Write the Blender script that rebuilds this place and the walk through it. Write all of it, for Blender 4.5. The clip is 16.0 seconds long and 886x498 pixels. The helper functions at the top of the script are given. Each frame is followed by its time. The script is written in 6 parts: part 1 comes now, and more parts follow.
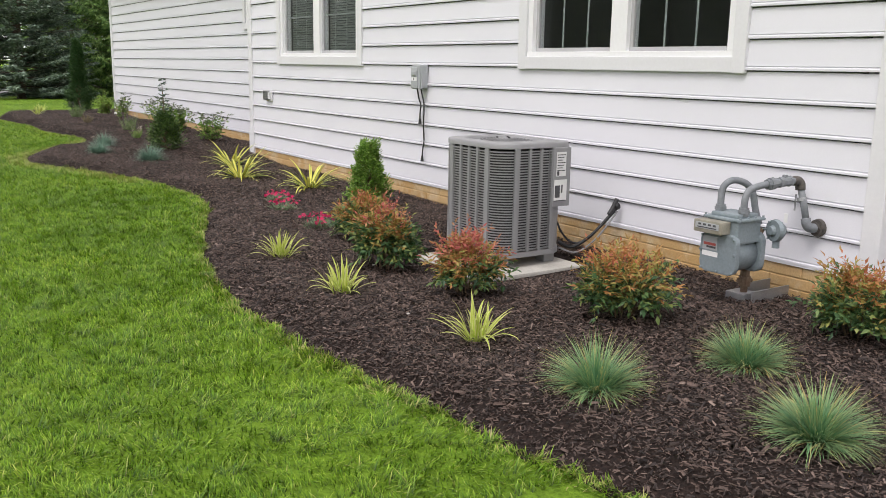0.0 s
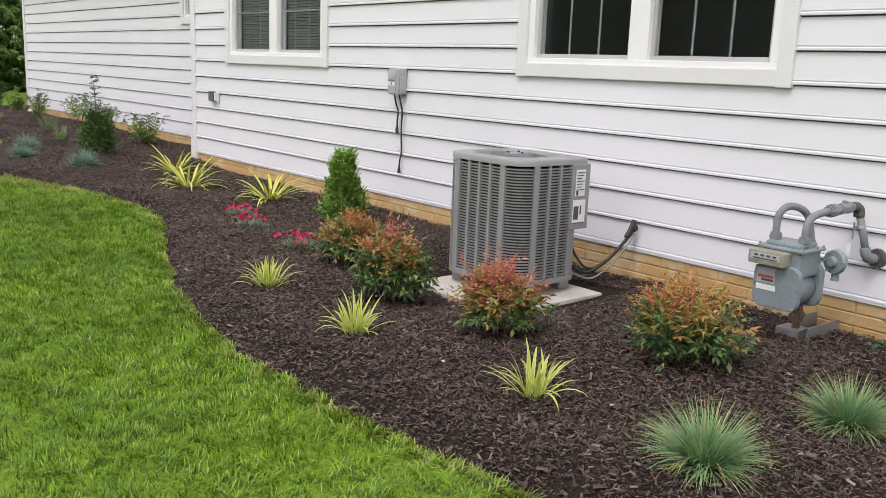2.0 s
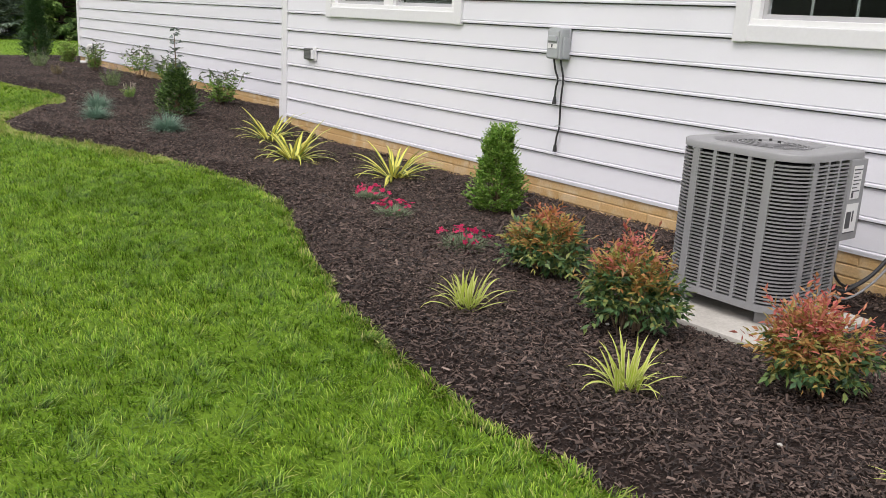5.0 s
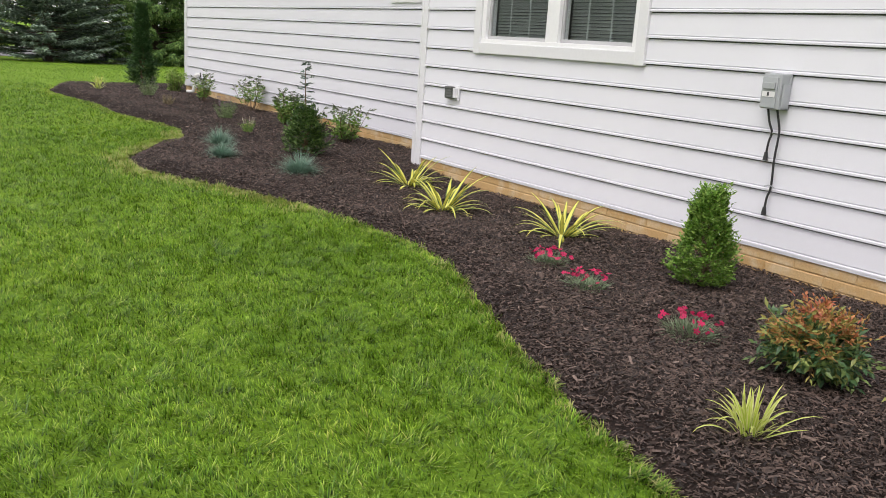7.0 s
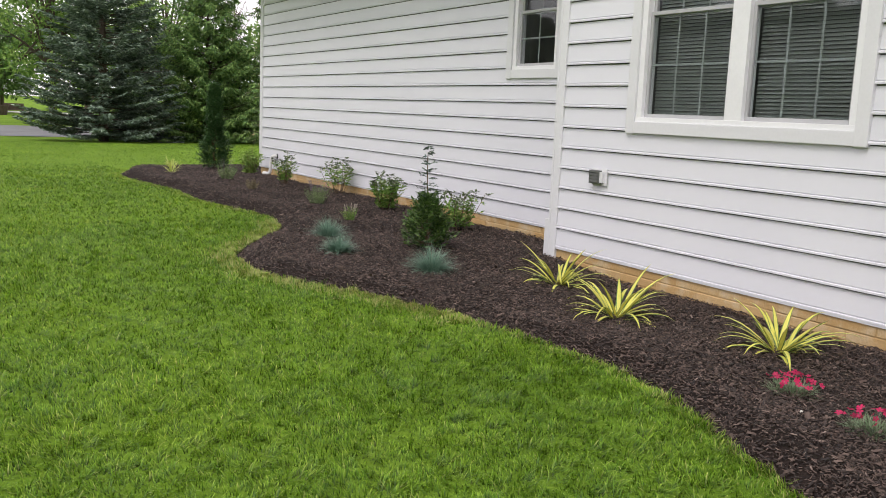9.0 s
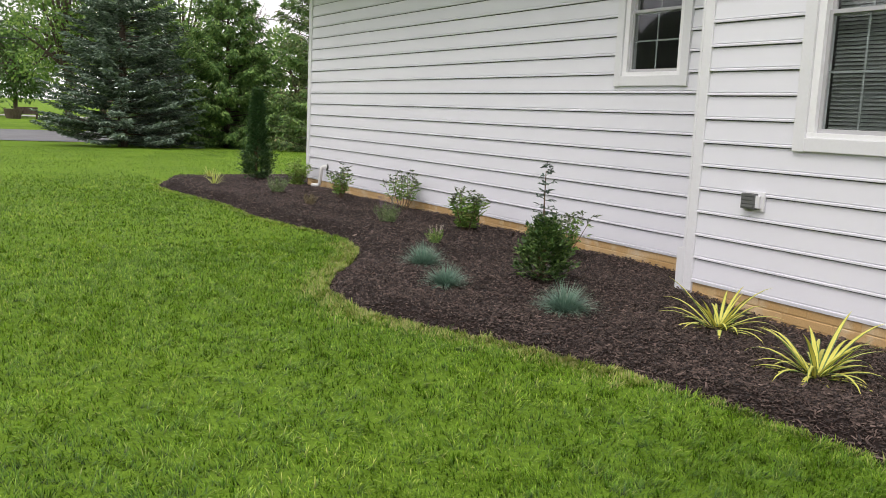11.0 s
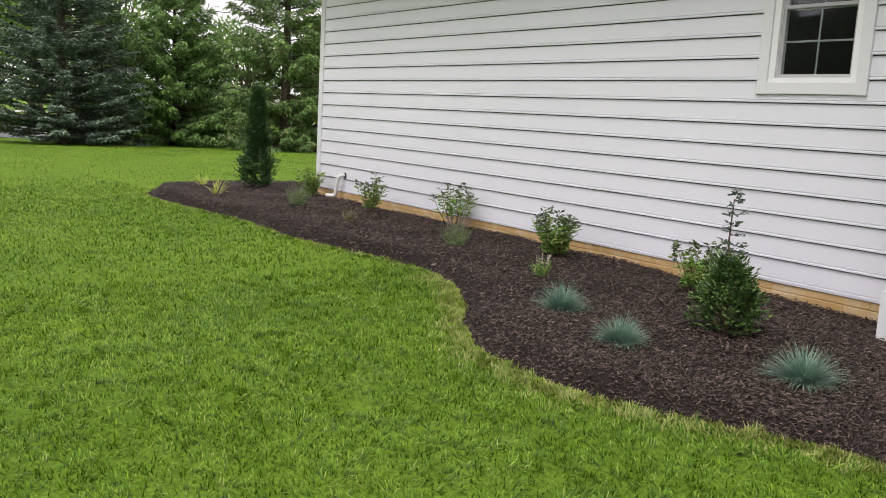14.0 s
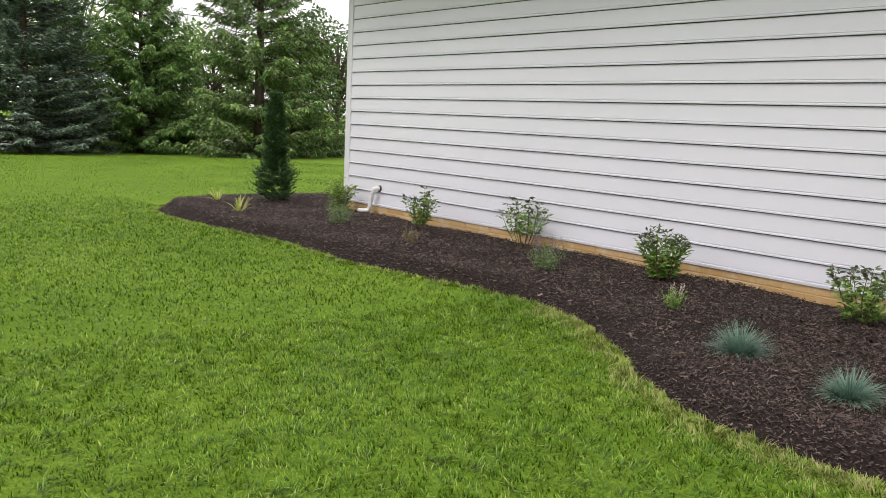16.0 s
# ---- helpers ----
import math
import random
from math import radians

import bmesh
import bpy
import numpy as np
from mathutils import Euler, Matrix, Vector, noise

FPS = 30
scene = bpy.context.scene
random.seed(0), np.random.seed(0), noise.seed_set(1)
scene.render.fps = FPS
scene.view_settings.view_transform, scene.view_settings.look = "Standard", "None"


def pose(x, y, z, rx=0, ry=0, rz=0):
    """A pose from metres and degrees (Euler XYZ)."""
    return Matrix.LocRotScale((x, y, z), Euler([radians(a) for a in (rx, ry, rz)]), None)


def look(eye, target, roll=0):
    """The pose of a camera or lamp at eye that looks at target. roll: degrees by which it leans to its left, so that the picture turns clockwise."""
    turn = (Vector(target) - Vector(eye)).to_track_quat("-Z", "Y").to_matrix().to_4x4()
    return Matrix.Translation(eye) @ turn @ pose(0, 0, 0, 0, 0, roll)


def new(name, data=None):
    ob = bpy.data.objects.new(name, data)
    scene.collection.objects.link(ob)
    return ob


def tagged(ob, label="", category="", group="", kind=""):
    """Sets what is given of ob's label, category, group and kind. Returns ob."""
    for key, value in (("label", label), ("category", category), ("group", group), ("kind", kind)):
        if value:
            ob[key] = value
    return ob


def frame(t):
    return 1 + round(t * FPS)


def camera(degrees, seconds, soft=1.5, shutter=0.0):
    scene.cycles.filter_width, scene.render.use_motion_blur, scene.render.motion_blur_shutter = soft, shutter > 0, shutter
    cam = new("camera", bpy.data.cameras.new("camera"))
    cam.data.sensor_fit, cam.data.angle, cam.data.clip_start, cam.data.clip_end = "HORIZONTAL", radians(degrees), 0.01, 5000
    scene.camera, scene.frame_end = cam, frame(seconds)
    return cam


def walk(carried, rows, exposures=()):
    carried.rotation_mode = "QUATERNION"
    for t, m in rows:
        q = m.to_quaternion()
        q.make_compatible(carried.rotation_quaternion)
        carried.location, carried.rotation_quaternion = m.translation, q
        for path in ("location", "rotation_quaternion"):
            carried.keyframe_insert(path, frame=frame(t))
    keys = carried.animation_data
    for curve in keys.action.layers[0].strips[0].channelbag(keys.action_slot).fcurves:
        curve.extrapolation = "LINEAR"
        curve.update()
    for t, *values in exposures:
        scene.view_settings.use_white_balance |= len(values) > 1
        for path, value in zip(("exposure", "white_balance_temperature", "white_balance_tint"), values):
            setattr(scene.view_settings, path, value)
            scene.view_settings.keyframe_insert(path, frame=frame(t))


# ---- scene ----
cam = camera(53.4, 16.0, 0.75)
PATH = [
    (0, (0.024, 0.26, 1.34), (1.121, 1.883, 0.934), 1.0),
    (0.5, (0.085, 0.526, 1.36), (1.198, 2.143, 0.975), 1.3),
    (1, (0.039, 0.735, 1.366), (1.206, 2.312, 0.981), 2.4),
    (1.5, (-0.067, 0.953, 1.374), (1.168, 2.48, 0.996), 2.6),
    (2, (-0.075, 1.109, 1.361), (1.181, 2.614, 0.96), 2.2),
    (2.5, (0.047, 1.345, 1.381), (1.326, 2.81, 0.912), 1.5),
    (3, (0.096, 1.512, 1.379), (1.395, 2.946, 0.872), 1.4),
    (3.5, (-0.003, 1.823, 1.375), (1.299, 3.25, 0.857), 1.7),
    (4, (-0.104, 2.088, 1.374), (1.17, 3.538, 0.851), 2.3),
    (4.2, (-0.109, 2.195, 1.367), (1.142, 3.664, 0.841), 2.4),
    (6.3, (-0.304, 3.261, 1.364), (0.853, 4.824, 0.896), 3.8),
    (6.5, (-0.292, 3.387, 1.385), (0.842, 4.967, 0.917), 3.6),
    (7, (-0.302, 3.672, 1.393), (0.79, 5.285, 0.94), 3.8),
    (7.5, (-0.447, 4.02, 1.412), (0.624, 5.653, 0.986), 3.3),
    (8, (-0.496, 4.315, 1.406), (0.561, 5.962, 0.997), 3.0),
    (8.5, (-0.464, 4.642, 1.445), (0.581, 6.316, 1.116), 2.5),
    (9, (-0.539, 4.984, 1.435), (0.492, 6.67, 1.128), 2.4),
    (9.2, (-0.602, 5.121, 1.448), (0.422, 6.813, 1.146), 2.2),
    (11.3, (-0.817, 6.472, 1.459), (0.201, 8.167, 1.161), 2.6),
    (11.5, (-0.859, 6.579, 1.456), (0.159, 8.273, 1.153), 2.6),
    (12, (-0.918, 6.946, 1.473), (0.099, 8.642, 1.175), 2.6),
    (12.5, (-1.024, 7.286, 1.454), (0.0, 8.979, 1.16), 3.3),
    (13, (-1.226, 7.62, 1.47), (-0.188, 9.305, 1.177), 3.3),
    (13.5, (-1.272, 7.952, 1.466), (-0.205, 9.617, 1.17), 2.9),
    (14, (-1.31, 8.33, 1.493), (-0.157, 9.936, 1.195), 3.2),
    (14.5, (-1.466, 8.722, 1.497), (-0.275, 10.304, 1.214), 0.9),
    (15, (-1.532, 9.102, 1.473), (-0.309, 10.657, 1.184), 1.6),
    (15.5, (-1.537, 9.472, 1.496), (-0.306, 11.022, 1.206), 2.8),
    (16, (-1.689, 9.856, 1.5), (-0.455, 11.403, 1.211), 2.6),
]
walk(cam, [(t, look(eye, target, roll)) for t, eye, target, roll in PATH],
     [(0, 0.05, 6500, 14), (4, 0.06, 6500, 14), (7, 0.05, 6500, 14), (8.2, 0.0, 6500, 14), (9, -0.12, 6500, 14), (12, -0.10, 6500, 14), (16, -0.08, 6500, 14)])

# ---- light ----
SUN_UP, SUN_TURN = radians(58), radians(250)
world = bpy.data.worlds.new("sky")
scene.world = world
world.use_nodes = True
wt = world.node_tree
wt.nodes.clear()
w_out = wt.nodes.new("ShaderNodeOutputWorld")
w_bg = wt.nodes.new("ShaderNodeBackground")
w_sky = wt.nodes.new("ShaderNodeTexSky")
w_sky.sky_type = "NISHITA"
w_sky.sun_disc = False
w_sky.sun_elevation, w_sky.sun_rotation = SUN_UP, SUN_TURN
w_sky.air_density, w_sky.dust_density, w_sky.ozone_density = 1.0, 4.0, 1.0
w_hsv = wt.nodes.new("ShaderNodeHueSaturation")
w_hsv.inputs["Saturation"].default_value = 0.18
w_mix = wt.nodes.new("ShaderNodeMix")
w_mix.data_type = "RGBA"
w_mix.inputs["Factor"].default_value = 0.6
w_mix.inputs[7].default_value = (12.3, 12.0, 12.2, 1)      # the even light of a cloud deck
wt.links.new(w_sky.outputs[0], w_hsv.inputs["Color"])
wt.links.new(w_hsv.outputs[0], w_mix.inputs[6])
wt.links.new(w_mix.outputs[2], w_bg.inputs["Color"])
w_bg.inputs["Strength"].default_value = 0.15
wt.links.new(w_bg.outputs[0], w_out.inputs[0])
sun = new("sun", bpy.data.lights.new("sun", "SUN"))
sun.data.energy, sun.data.angle, sun.data.color = 1.4, radians(25), (1.0, 0.97, 0.92)
sun.matrix_world = look((0, 0, 0), (math.sin(SUN_TURN) * -math.cos(SUN_UP), math.cos(SUN_TURN) * -math.cos(SUN_UP), -math.sin(SUN_UP)))
sun.location = (-6, 2, 14)

# ---- materials ----


def material(name, base, rough=0.6, metal=0.0, spec=0.5):
    m = bpy.data.materials.new(name)
    m.use_nodes = True
    b = m.node_tree.nodes["Principled BSDF"]
    b.inputs["Base Color"].default_value = (*base, 1)
    b.inputs["Roughness"].default_value = rough
    b.inputs["Metallic"].default_value = metal
    b.inputs["Specular IOR Level"].default_value = spec
    return m


def node(m, kind, **values):
    n = m.node_tree.nodes.new(kind)
    for key, value in values.items():
        n.inputs[key.replace("_", " ")].default_value = value
    return n


def link(m, a, b):
    m.node_tree.links.new(a, b)


def coords(m, stretch=(1, 1, 1)):
    c = m.node_tree.nodes.new("ShaderNodeNewGeometry")
    v = m.node_tree.nodes.new("ShaderNodeMapping")
    v.inputs["Scale"].default_value = stretch
    link(m, c.outputs["Position"], v.inputs["Vector"])
    return v.outputs["Vector"]


def ramp(m, fac, stops):
    r = m.node_tree.nodes.new("ShaderNodeValToRGB")
    e = r.color_ramp.elements
    while len(e) < len(stops):
        e.new(0.5)
    for k, (at, col) in zip(e, stops):
        k.position, k.color = at, (*col, 1)
    link(m, fac, r.inputs["Fac"])
    return r.outputs["Color"]


def noise_tex(m, vec, scale, detail=4.0, rough=0.6):
    n = node(m, "ShaderNodeTexNoise", Scale=scale, Detail=detail, Roughness=rough)
    if vec is not None:
        link(m, vec, n.inputs["Vector"])
    return n.outputs["Fac"]


def blend(m, fac, a, b, mode="MIX"):
    n = m.node_tree.nodes.new("ShaderNodeMix")
    n.data_type, n.blend_type = "RGBA", mode
    for sock, v in ((n.inputs["Factor"], fac), (n.inputs[6], a), (n.inputs[7], b)):
        if isinstance(v, bpy.types.NodeSocket):
            link(m, v, sock)
        else:
            sock.default_value = v if isinstance(v, float) else (*v, 1)
    return n.outputs[2]


def bump(m, height, strength, distance):
    n = node(m, "ShaderNodeBump", Strength=strength, Distance=distance)
    link(m, height, n.inputs["Height"])
    link(m, n.outputs["Normal"], m.node_tree.nodes["Principled BSDF"].inputs["Normal"])


def paint(m, colour):
    link(m, colour, m.node_tree.nodes["Principled BSDF"].inputs["Base Color"])


def surface(name, c1, c2, scale, rough=0.6, metal=0.0, fine=None, dents=0.15, stretch=(1, 1, 1), spec=0.5, speck=0.18):
    """Two tones by a broad noise, a fine grain over them, and a small relief."""
    m = material(name, c1, rough, metal, spec)
    v = coords(m, stretch)
    broad = ramp(m, noise_tex(m, v, scale), [(0.3, c1), (0.7, c2)])
    grain = noise_tex(m, v, fine or scale * 14, 3.0)
    g = ramp(m, grain, [(0.3, (1 - speck,) * 3), (0.7, (1.0, 1.0, 1.0))])
    paint(m, blend(m, 1.0, broad, g, "MULTIPLY"))
    bump(m, grain, dents, 0.004)
    return m


def leafy(name, stops, along=None, through_light=0.3, rough=0.5, spread=0.25, spec=0.35, patches=0.0):
    """Leaves: each one its own tone; along: tones from the leaf's foot to its tip."""
    m = material(name, stops[0][1], rough, 0.0, spec)
    geo = m.node_tree.nodes.new("ShaderNodeNewGeometry")
    col = ramp(m, geo.outputs["Random Per Island"], stops)
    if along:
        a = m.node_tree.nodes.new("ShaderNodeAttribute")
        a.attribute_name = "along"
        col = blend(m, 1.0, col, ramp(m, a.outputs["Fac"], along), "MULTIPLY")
    n = ramp(m, noise_tex(m, coords(m), 6.0), [(0.3, (1 - spread,) * 3), (0.7, (1, 1, 1))])
    col = blend(m, 1.0, col, n, "MULTIPLY")
    if patches:
        wide = ramp(m, noise_tex(m, coords(m), 0.9, 3.0), [(0.32, (1 - patches, 1 - patches * 0.8, 1 - patches)), (0.5, (1, 1, 1)), (0.7, (1 + patches, 1 + patches * 0.6, 1.0))])
        col = blend(m, 1.0, col, wide, "MULTIPLY")
    paint(m, col)
    b = m.node_tree.nodes["Principled BSDF"]
    t = m.node_tree.nodes.new("ShaderNodeBsdfTranslucent")
    link(m, col, t.inputs["Color"])
    mix = m.node_tree.nodes.new("ShaderNodeMixShader")
    mix.inputs["Fac"].default_value = through_light
    link(m, b.outputs[0], mix.inputs[1])
    link(m, t.outputs[0], mix.inputs[2])
    link(m, mix.outputs[0], m.node_tree.nodes["Material Output"].inputs["Surface"])
    return m


VINYL = surface("white_vinyl", (0.70, 0.70, 0.745), (0.735, 0.735, 0.775), 0.7, 0.45, fine=150.0, dents=0.015, speck=0.04)
# Wall core is darkened: the shade under each siding lap is in its colour.
LAP_SHADE = surface("lap_shade_core", (0.10, 0.10, 0.105), (0.13, 0.13, 0.135), 3.0, 0.9)
TRIM = surface("white_trim", (0.70, 0.70, 0.72), (0.735, 0.735, 0.75), 1.5, 0.45, fine=50.0, dents=0.03, speck=0.04)
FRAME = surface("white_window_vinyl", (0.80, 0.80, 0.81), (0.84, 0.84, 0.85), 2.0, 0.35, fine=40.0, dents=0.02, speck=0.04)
# Window white darkened to grey; the shade on the sashes is in the colour.
SASH = surface("sash_painted_shade", (0.40, 0.40, 0.41), (0.46, 0.46, 0.47), 2.0, 0.4, fine=40.0, dents=0.02, speck=0.04)
MUNTIN = surface("grille_bar", (0.25, 0.27, 0.265), (0.29, 0.31, 0.305), 2.0, 0.4, fine=40.0, dents=0.02, speck=0.04)
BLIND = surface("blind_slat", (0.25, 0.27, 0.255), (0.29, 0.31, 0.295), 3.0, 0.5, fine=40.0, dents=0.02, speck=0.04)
# Walls coloured dark: the gloom indoors is put into this tone.
ROOM = surface("unlit_room_tone", (0.11, 0.112, 0.12), (0.15, 0.152, 0.16), 1.0, 0.9)
MORTAR = surface("painted_mortar", (0.52, 0.345, 0.15), (0.60, 0.43, 0.22), 6.0, 0.85)
SHINGLE = surface("roof_shingle", (0.07, 0.07, 0.075), (0.11, 0.105, 0.10), 5.0, 0.9)
SOFFIT = surface("white_soffit", (0.70, 0.70, 0.71), (0.75, 0.75, 0.76), 1.0, 0.5, fine=40.0, dents=0.03, speck=0.04)
CONCRETE = surface("pale_concrete", (0.42, 0.40, 0.36), (0.56, 0.54, 0.49), 5.0, 0.85, dents=0.4)
ASPHALT = surface("asphalt", (0.15, 0.15, 0.155), (0.20, 0.20, 0.205), 0.8, 0.9)
BARK = surface("bark", (0.07, 0.05, 0.035), (0.13, 0.10, 0.075), 8.0, 0.9, dents=0.6, stretch=(1, 1, 0.2))
STEM = surface("woody_stem", (0.13, 0.085, 0.05), (0.20, 0.14, 0.085), 20.0, 0.8)
AC_GREY = surface("ac_grey_paint", (0.235, 0.237, 0.241), (0.275, 0.277, 0.281), 2.5, 0.42, fine=90.0, dents=0.05, speck=0.04)
# Near-black: the shade inside the louvred case is put into this colour.
AC_DARK = surface("ac_shade_black", (0.008, 0.008, 0.009), (0.015, 0.015, 0.016), 30.0, 0.7)
METER = surface("meter_grey_paint", (0.20, 0.245, 0.265), (0.25, 0.295, 0.315), 6.0, 0.5, fine=70.0, dents=0.12)
PIPE = surface("grey_painted_pipe", (0.17, 0.185, 0.20), (0.25, 0.265, 0.28), 14.0, 0.55, fine=80.0, dents=0.2)
RUST = surface("rusty_iron", (0.14, 0.085, 0.05), (0.27, 0.20, 0.14), 25.0, 0.8, dents=0.4)
DARKIRON = surface("dark_iron", (0.055, 0.05, 0.047), (0.13, 0.115, 0.10), 30.0, 0.7, dents=0.4)
STEEL = surface("galvanised_steel", (0.34, 0.35, 0.36), (0.44, 0.45, 0.46), 12.0, 0.45, 0.6)
BLACK = surface("black_rubber", (0.018, 0.018, 0.019), (0.035, 0.035, 0.036), 20.0, 0.6)
COPPER = surface("bare_copper_line", (0.20, 0.15, 0.11), (0.30, 0.22, 0.16), 20.0, 0.5, 0.5)
BOXGREY = surface("electric_box_grey", (0.36, 0.38, 0.39), (0.42, 0.44, 0.45), 4.0, 0.45, speck=0.04)
LABEL = surface("white_label", (0.72, 0.72, 0.71), (0.78, 0.78, 0.77), 9.0, 0.5, dents=0.02, speck=0.04)
INK = surface("label_ink", (0.05, 0.05, 0.055), (0.09, 0.09, 0.095), 9.0, 0.6, dents=0.02)
REDINK = surface("label_red", (0.40, 0.08, 0.07), (0.46, 0.11, 0.09), 9.0, 0.6, dents=0.02)
BRASS = surface("tarnished_index_case", (0.24, 0.225, 0.18), (0.36, 0.34, 0.27), 18.0, 0.4)
PVC = surface("white_pvc", (0.76, 0.75, 0.72), (0.82, 0.81, 0.79), 5.0, 0.35, dents=0.03, speck=0.04)
VENTGREY = surface("vent_hood_grey", (0.10, 0.105, 0.10), (0.15, 0.155, 0.15), 9.0, 0.5)
WIRE = surface("dark_wire", (0.05, 0.05, 0.055), (0.07, 0.07, 0.075), 3.0, 0.7)
POLE = surface("weathered_pole", (0.16, 0.12, 0.09), (0.24, 0.19, 0.15), 5.0, 0.9)

GLASS = bpy.data.materials.new("window_glass")
GLASS.use_nodes = True
_b = GLASS.node_tree.nodes["Principled BSDF"]
_b.inputs["Base Color"].default_value = (0.86, 0.91, 0.91, 1)
_b.inputs["Roughness"].default_value = 0.02
_b.inputs["Transmission Weight"].default_value = 1.0
_b.inputs["IOR"].default_value = 1.45

# painted brick: every brick its own tan
BRICK = material("painted_tan_brick", (0.5, 0.33, 0.15), 0.8)
_oi = BRICK.node_tree.nodes.new("ShaderNodeObjectInfo")
_c = ramp(BRICK, _oi.outputs["Random"], [(0.0, (0.50, 0.315, 0.125)), (0.5, (0.56, 0.365, 0.16)), (1.0, (0.60, 0.41, 0.20))])
_v = coords(BRICK)
_n = noise_tex(BRICK, _v, 7.0)
_c = blend(BRICK, ramp(BRICK, _n, [(0.48, (0, 0, 0)), (0.70, (0.7, 0.7, 0.7))]), _c, (0.66, 0.55, 0.38))
_g = noise_tex(BRICK, _v, 90.0)
paint(BRICK, blend(BRICK, 1.0, _c, ramp(BRICK, _g, [(0.3, (0.8, 0.8, 0.8)), (0.7, (1, 1, 1))]), "MULTIPLY"))
bump(BRICK, _g, 0.5, 0.004)

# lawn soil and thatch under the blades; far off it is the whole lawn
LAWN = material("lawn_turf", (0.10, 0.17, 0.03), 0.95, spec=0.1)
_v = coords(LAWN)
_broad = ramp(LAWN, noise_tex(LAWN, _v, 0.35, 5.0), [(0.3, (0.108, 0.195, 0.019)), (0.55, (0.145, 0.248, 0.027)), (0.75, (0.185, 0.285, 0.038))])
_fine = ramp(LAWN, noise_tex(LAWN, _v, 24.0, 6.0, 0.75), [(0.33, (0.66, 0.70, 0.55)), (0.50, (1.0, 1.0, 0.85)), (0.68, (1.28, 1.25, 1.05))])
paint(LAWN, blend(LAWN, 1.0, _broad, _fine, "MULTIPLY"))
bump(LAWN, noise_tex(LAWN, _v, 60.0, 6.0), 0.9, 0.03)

MULCH = material("mulch_bed", (0.03, 0.022, 0.018), 0.95, spec=0.2)
_v = coords(MULCH)
_w = node(MULCH, "ShaderNodeTexVoronoi", Scale=45.0)
link(MULCH, _v, _w.inputs["Vector"])
_m = ramp(MULCH, noise_tex(MULCH, _v, 70.0, 5.0), [(0.3, (0.009, 0.0066, 0.0056)), (0.7, (0.040, 0.027, 0.022))])
paint(MULCH, _m)
bump(MULCH, _w.outputs["Distance"], 0.9, 0.03)

CHIP = material("mulch_chip", (0.05, 0.03, 0.025), 0.6, spec=0.4)
_geo = CHIP.node_tree.nodes.new("ShaderNodeNewGeometry")
_c = ramp(CHIP, _geo.outputs["Random Per Island"], [(0.0, (0.014, 0.0095, 0.008)), (0.4, (0.050, 0.033, 0.0255)), (0.8, (0.108, 0.072, 0.0565)), (0.97, (0.165, 0.115, 0.092)), (1.0, (0.26, 0.195, 0.16))])
_g = noise_tex(CHIP, coords(CHIP), 160.0, 3.0)
paint(CHIP, blend(CHIP, 1.0, _c, ramp(CHIP, _g, [(0.3, (0.7, 0.7, 0.7)), (0.7, (1.1, 1.1, 1.1))]), "MULTIPLY"))
bump(CHIP, _g, 0.4, 0.004)

# Blade feet near-black, tips brightened: shade between tufts put into the colour.
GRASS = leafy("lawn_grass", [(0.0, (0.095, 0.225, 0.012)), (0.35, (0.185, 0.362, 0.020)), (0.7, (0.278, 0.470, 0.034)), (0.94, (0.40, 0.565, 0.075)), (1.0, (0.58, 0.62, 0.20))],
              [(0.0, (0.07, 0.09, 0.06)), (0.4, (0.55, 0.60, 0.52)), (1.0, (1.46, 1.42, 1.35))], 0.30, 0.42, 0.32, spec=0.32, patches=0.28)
STRAW = leafy("dry_edge_grass", [(0.0, (0.27, 0.33, 0.06)), (0.5, (0.40, 0.42, 0.13)), (1.0, (0.54, 0.49, 0.22))], None, 0.3, 0.6)
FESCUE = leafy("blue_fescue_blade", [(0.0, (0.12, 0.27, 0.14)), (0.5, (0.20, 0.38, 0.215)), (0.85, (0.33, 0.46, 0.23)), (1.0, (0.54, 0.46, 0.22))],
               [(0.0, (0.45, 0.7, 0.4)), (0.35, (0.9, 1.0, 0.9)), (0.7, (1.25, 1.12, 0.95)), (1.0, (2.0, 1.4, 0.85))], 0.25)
TEAL = leafy("teal_fescue_blade", [(0.0, (0.13, 0.25, 0.19)), (0.6, (0.215, 0.355, 0.275)), (1.0, (0.32, 0.44, 0.34))],
             [(0.0, (0.55, 0.7, 0.5)), (0.5, (1.0, 1.0, 1.0)), (1.0, (1.35, 1.25, 1.15))], 0.25)
NANDINA_RED = leafy("nandina_red_leaf", [(0.0, (0.46, 0.13, 0.085)), (0.35, (0.54, 0.20, 0.09)), (0.7, (0.52, 0.27, 0.09)), (1.0, (0.42, 0.34, 0.10))], None, 0.3)
NANDINA_CRIMSON = leafy("nandina_crimson_leaf", [(0.0, (0.48, 0.11, 0.105)), (0.45, (0.58, 0.19, 0.14)), (0.8, (0.54, 0.26, 0.125)), (1.0, (0.42, 0.33, 0.10))], None, 0.3)
NANDINA_BRONZE = leafy("nandina_bronze_leaf", [(0.0, (0.46, 0.19, 0.07)), (0.4, (0.46, 0.27, 0.085)), (0.75, (0.38, 0.33, 0.09)), (1.0, (0.27, 0.33, 0.085))], None, 0.3)
NANDINA_GREEN = leafy("nandina_green_leaf", [(0.0, (0.045, 0.105, 0.045)), (0.5, (0.09, 0.175, 0.06)), (0.8, (0.21, 0.29, 0.085)), (1.0, (0.34, 0.34, 0.10))], None, 0.25, 0.4)
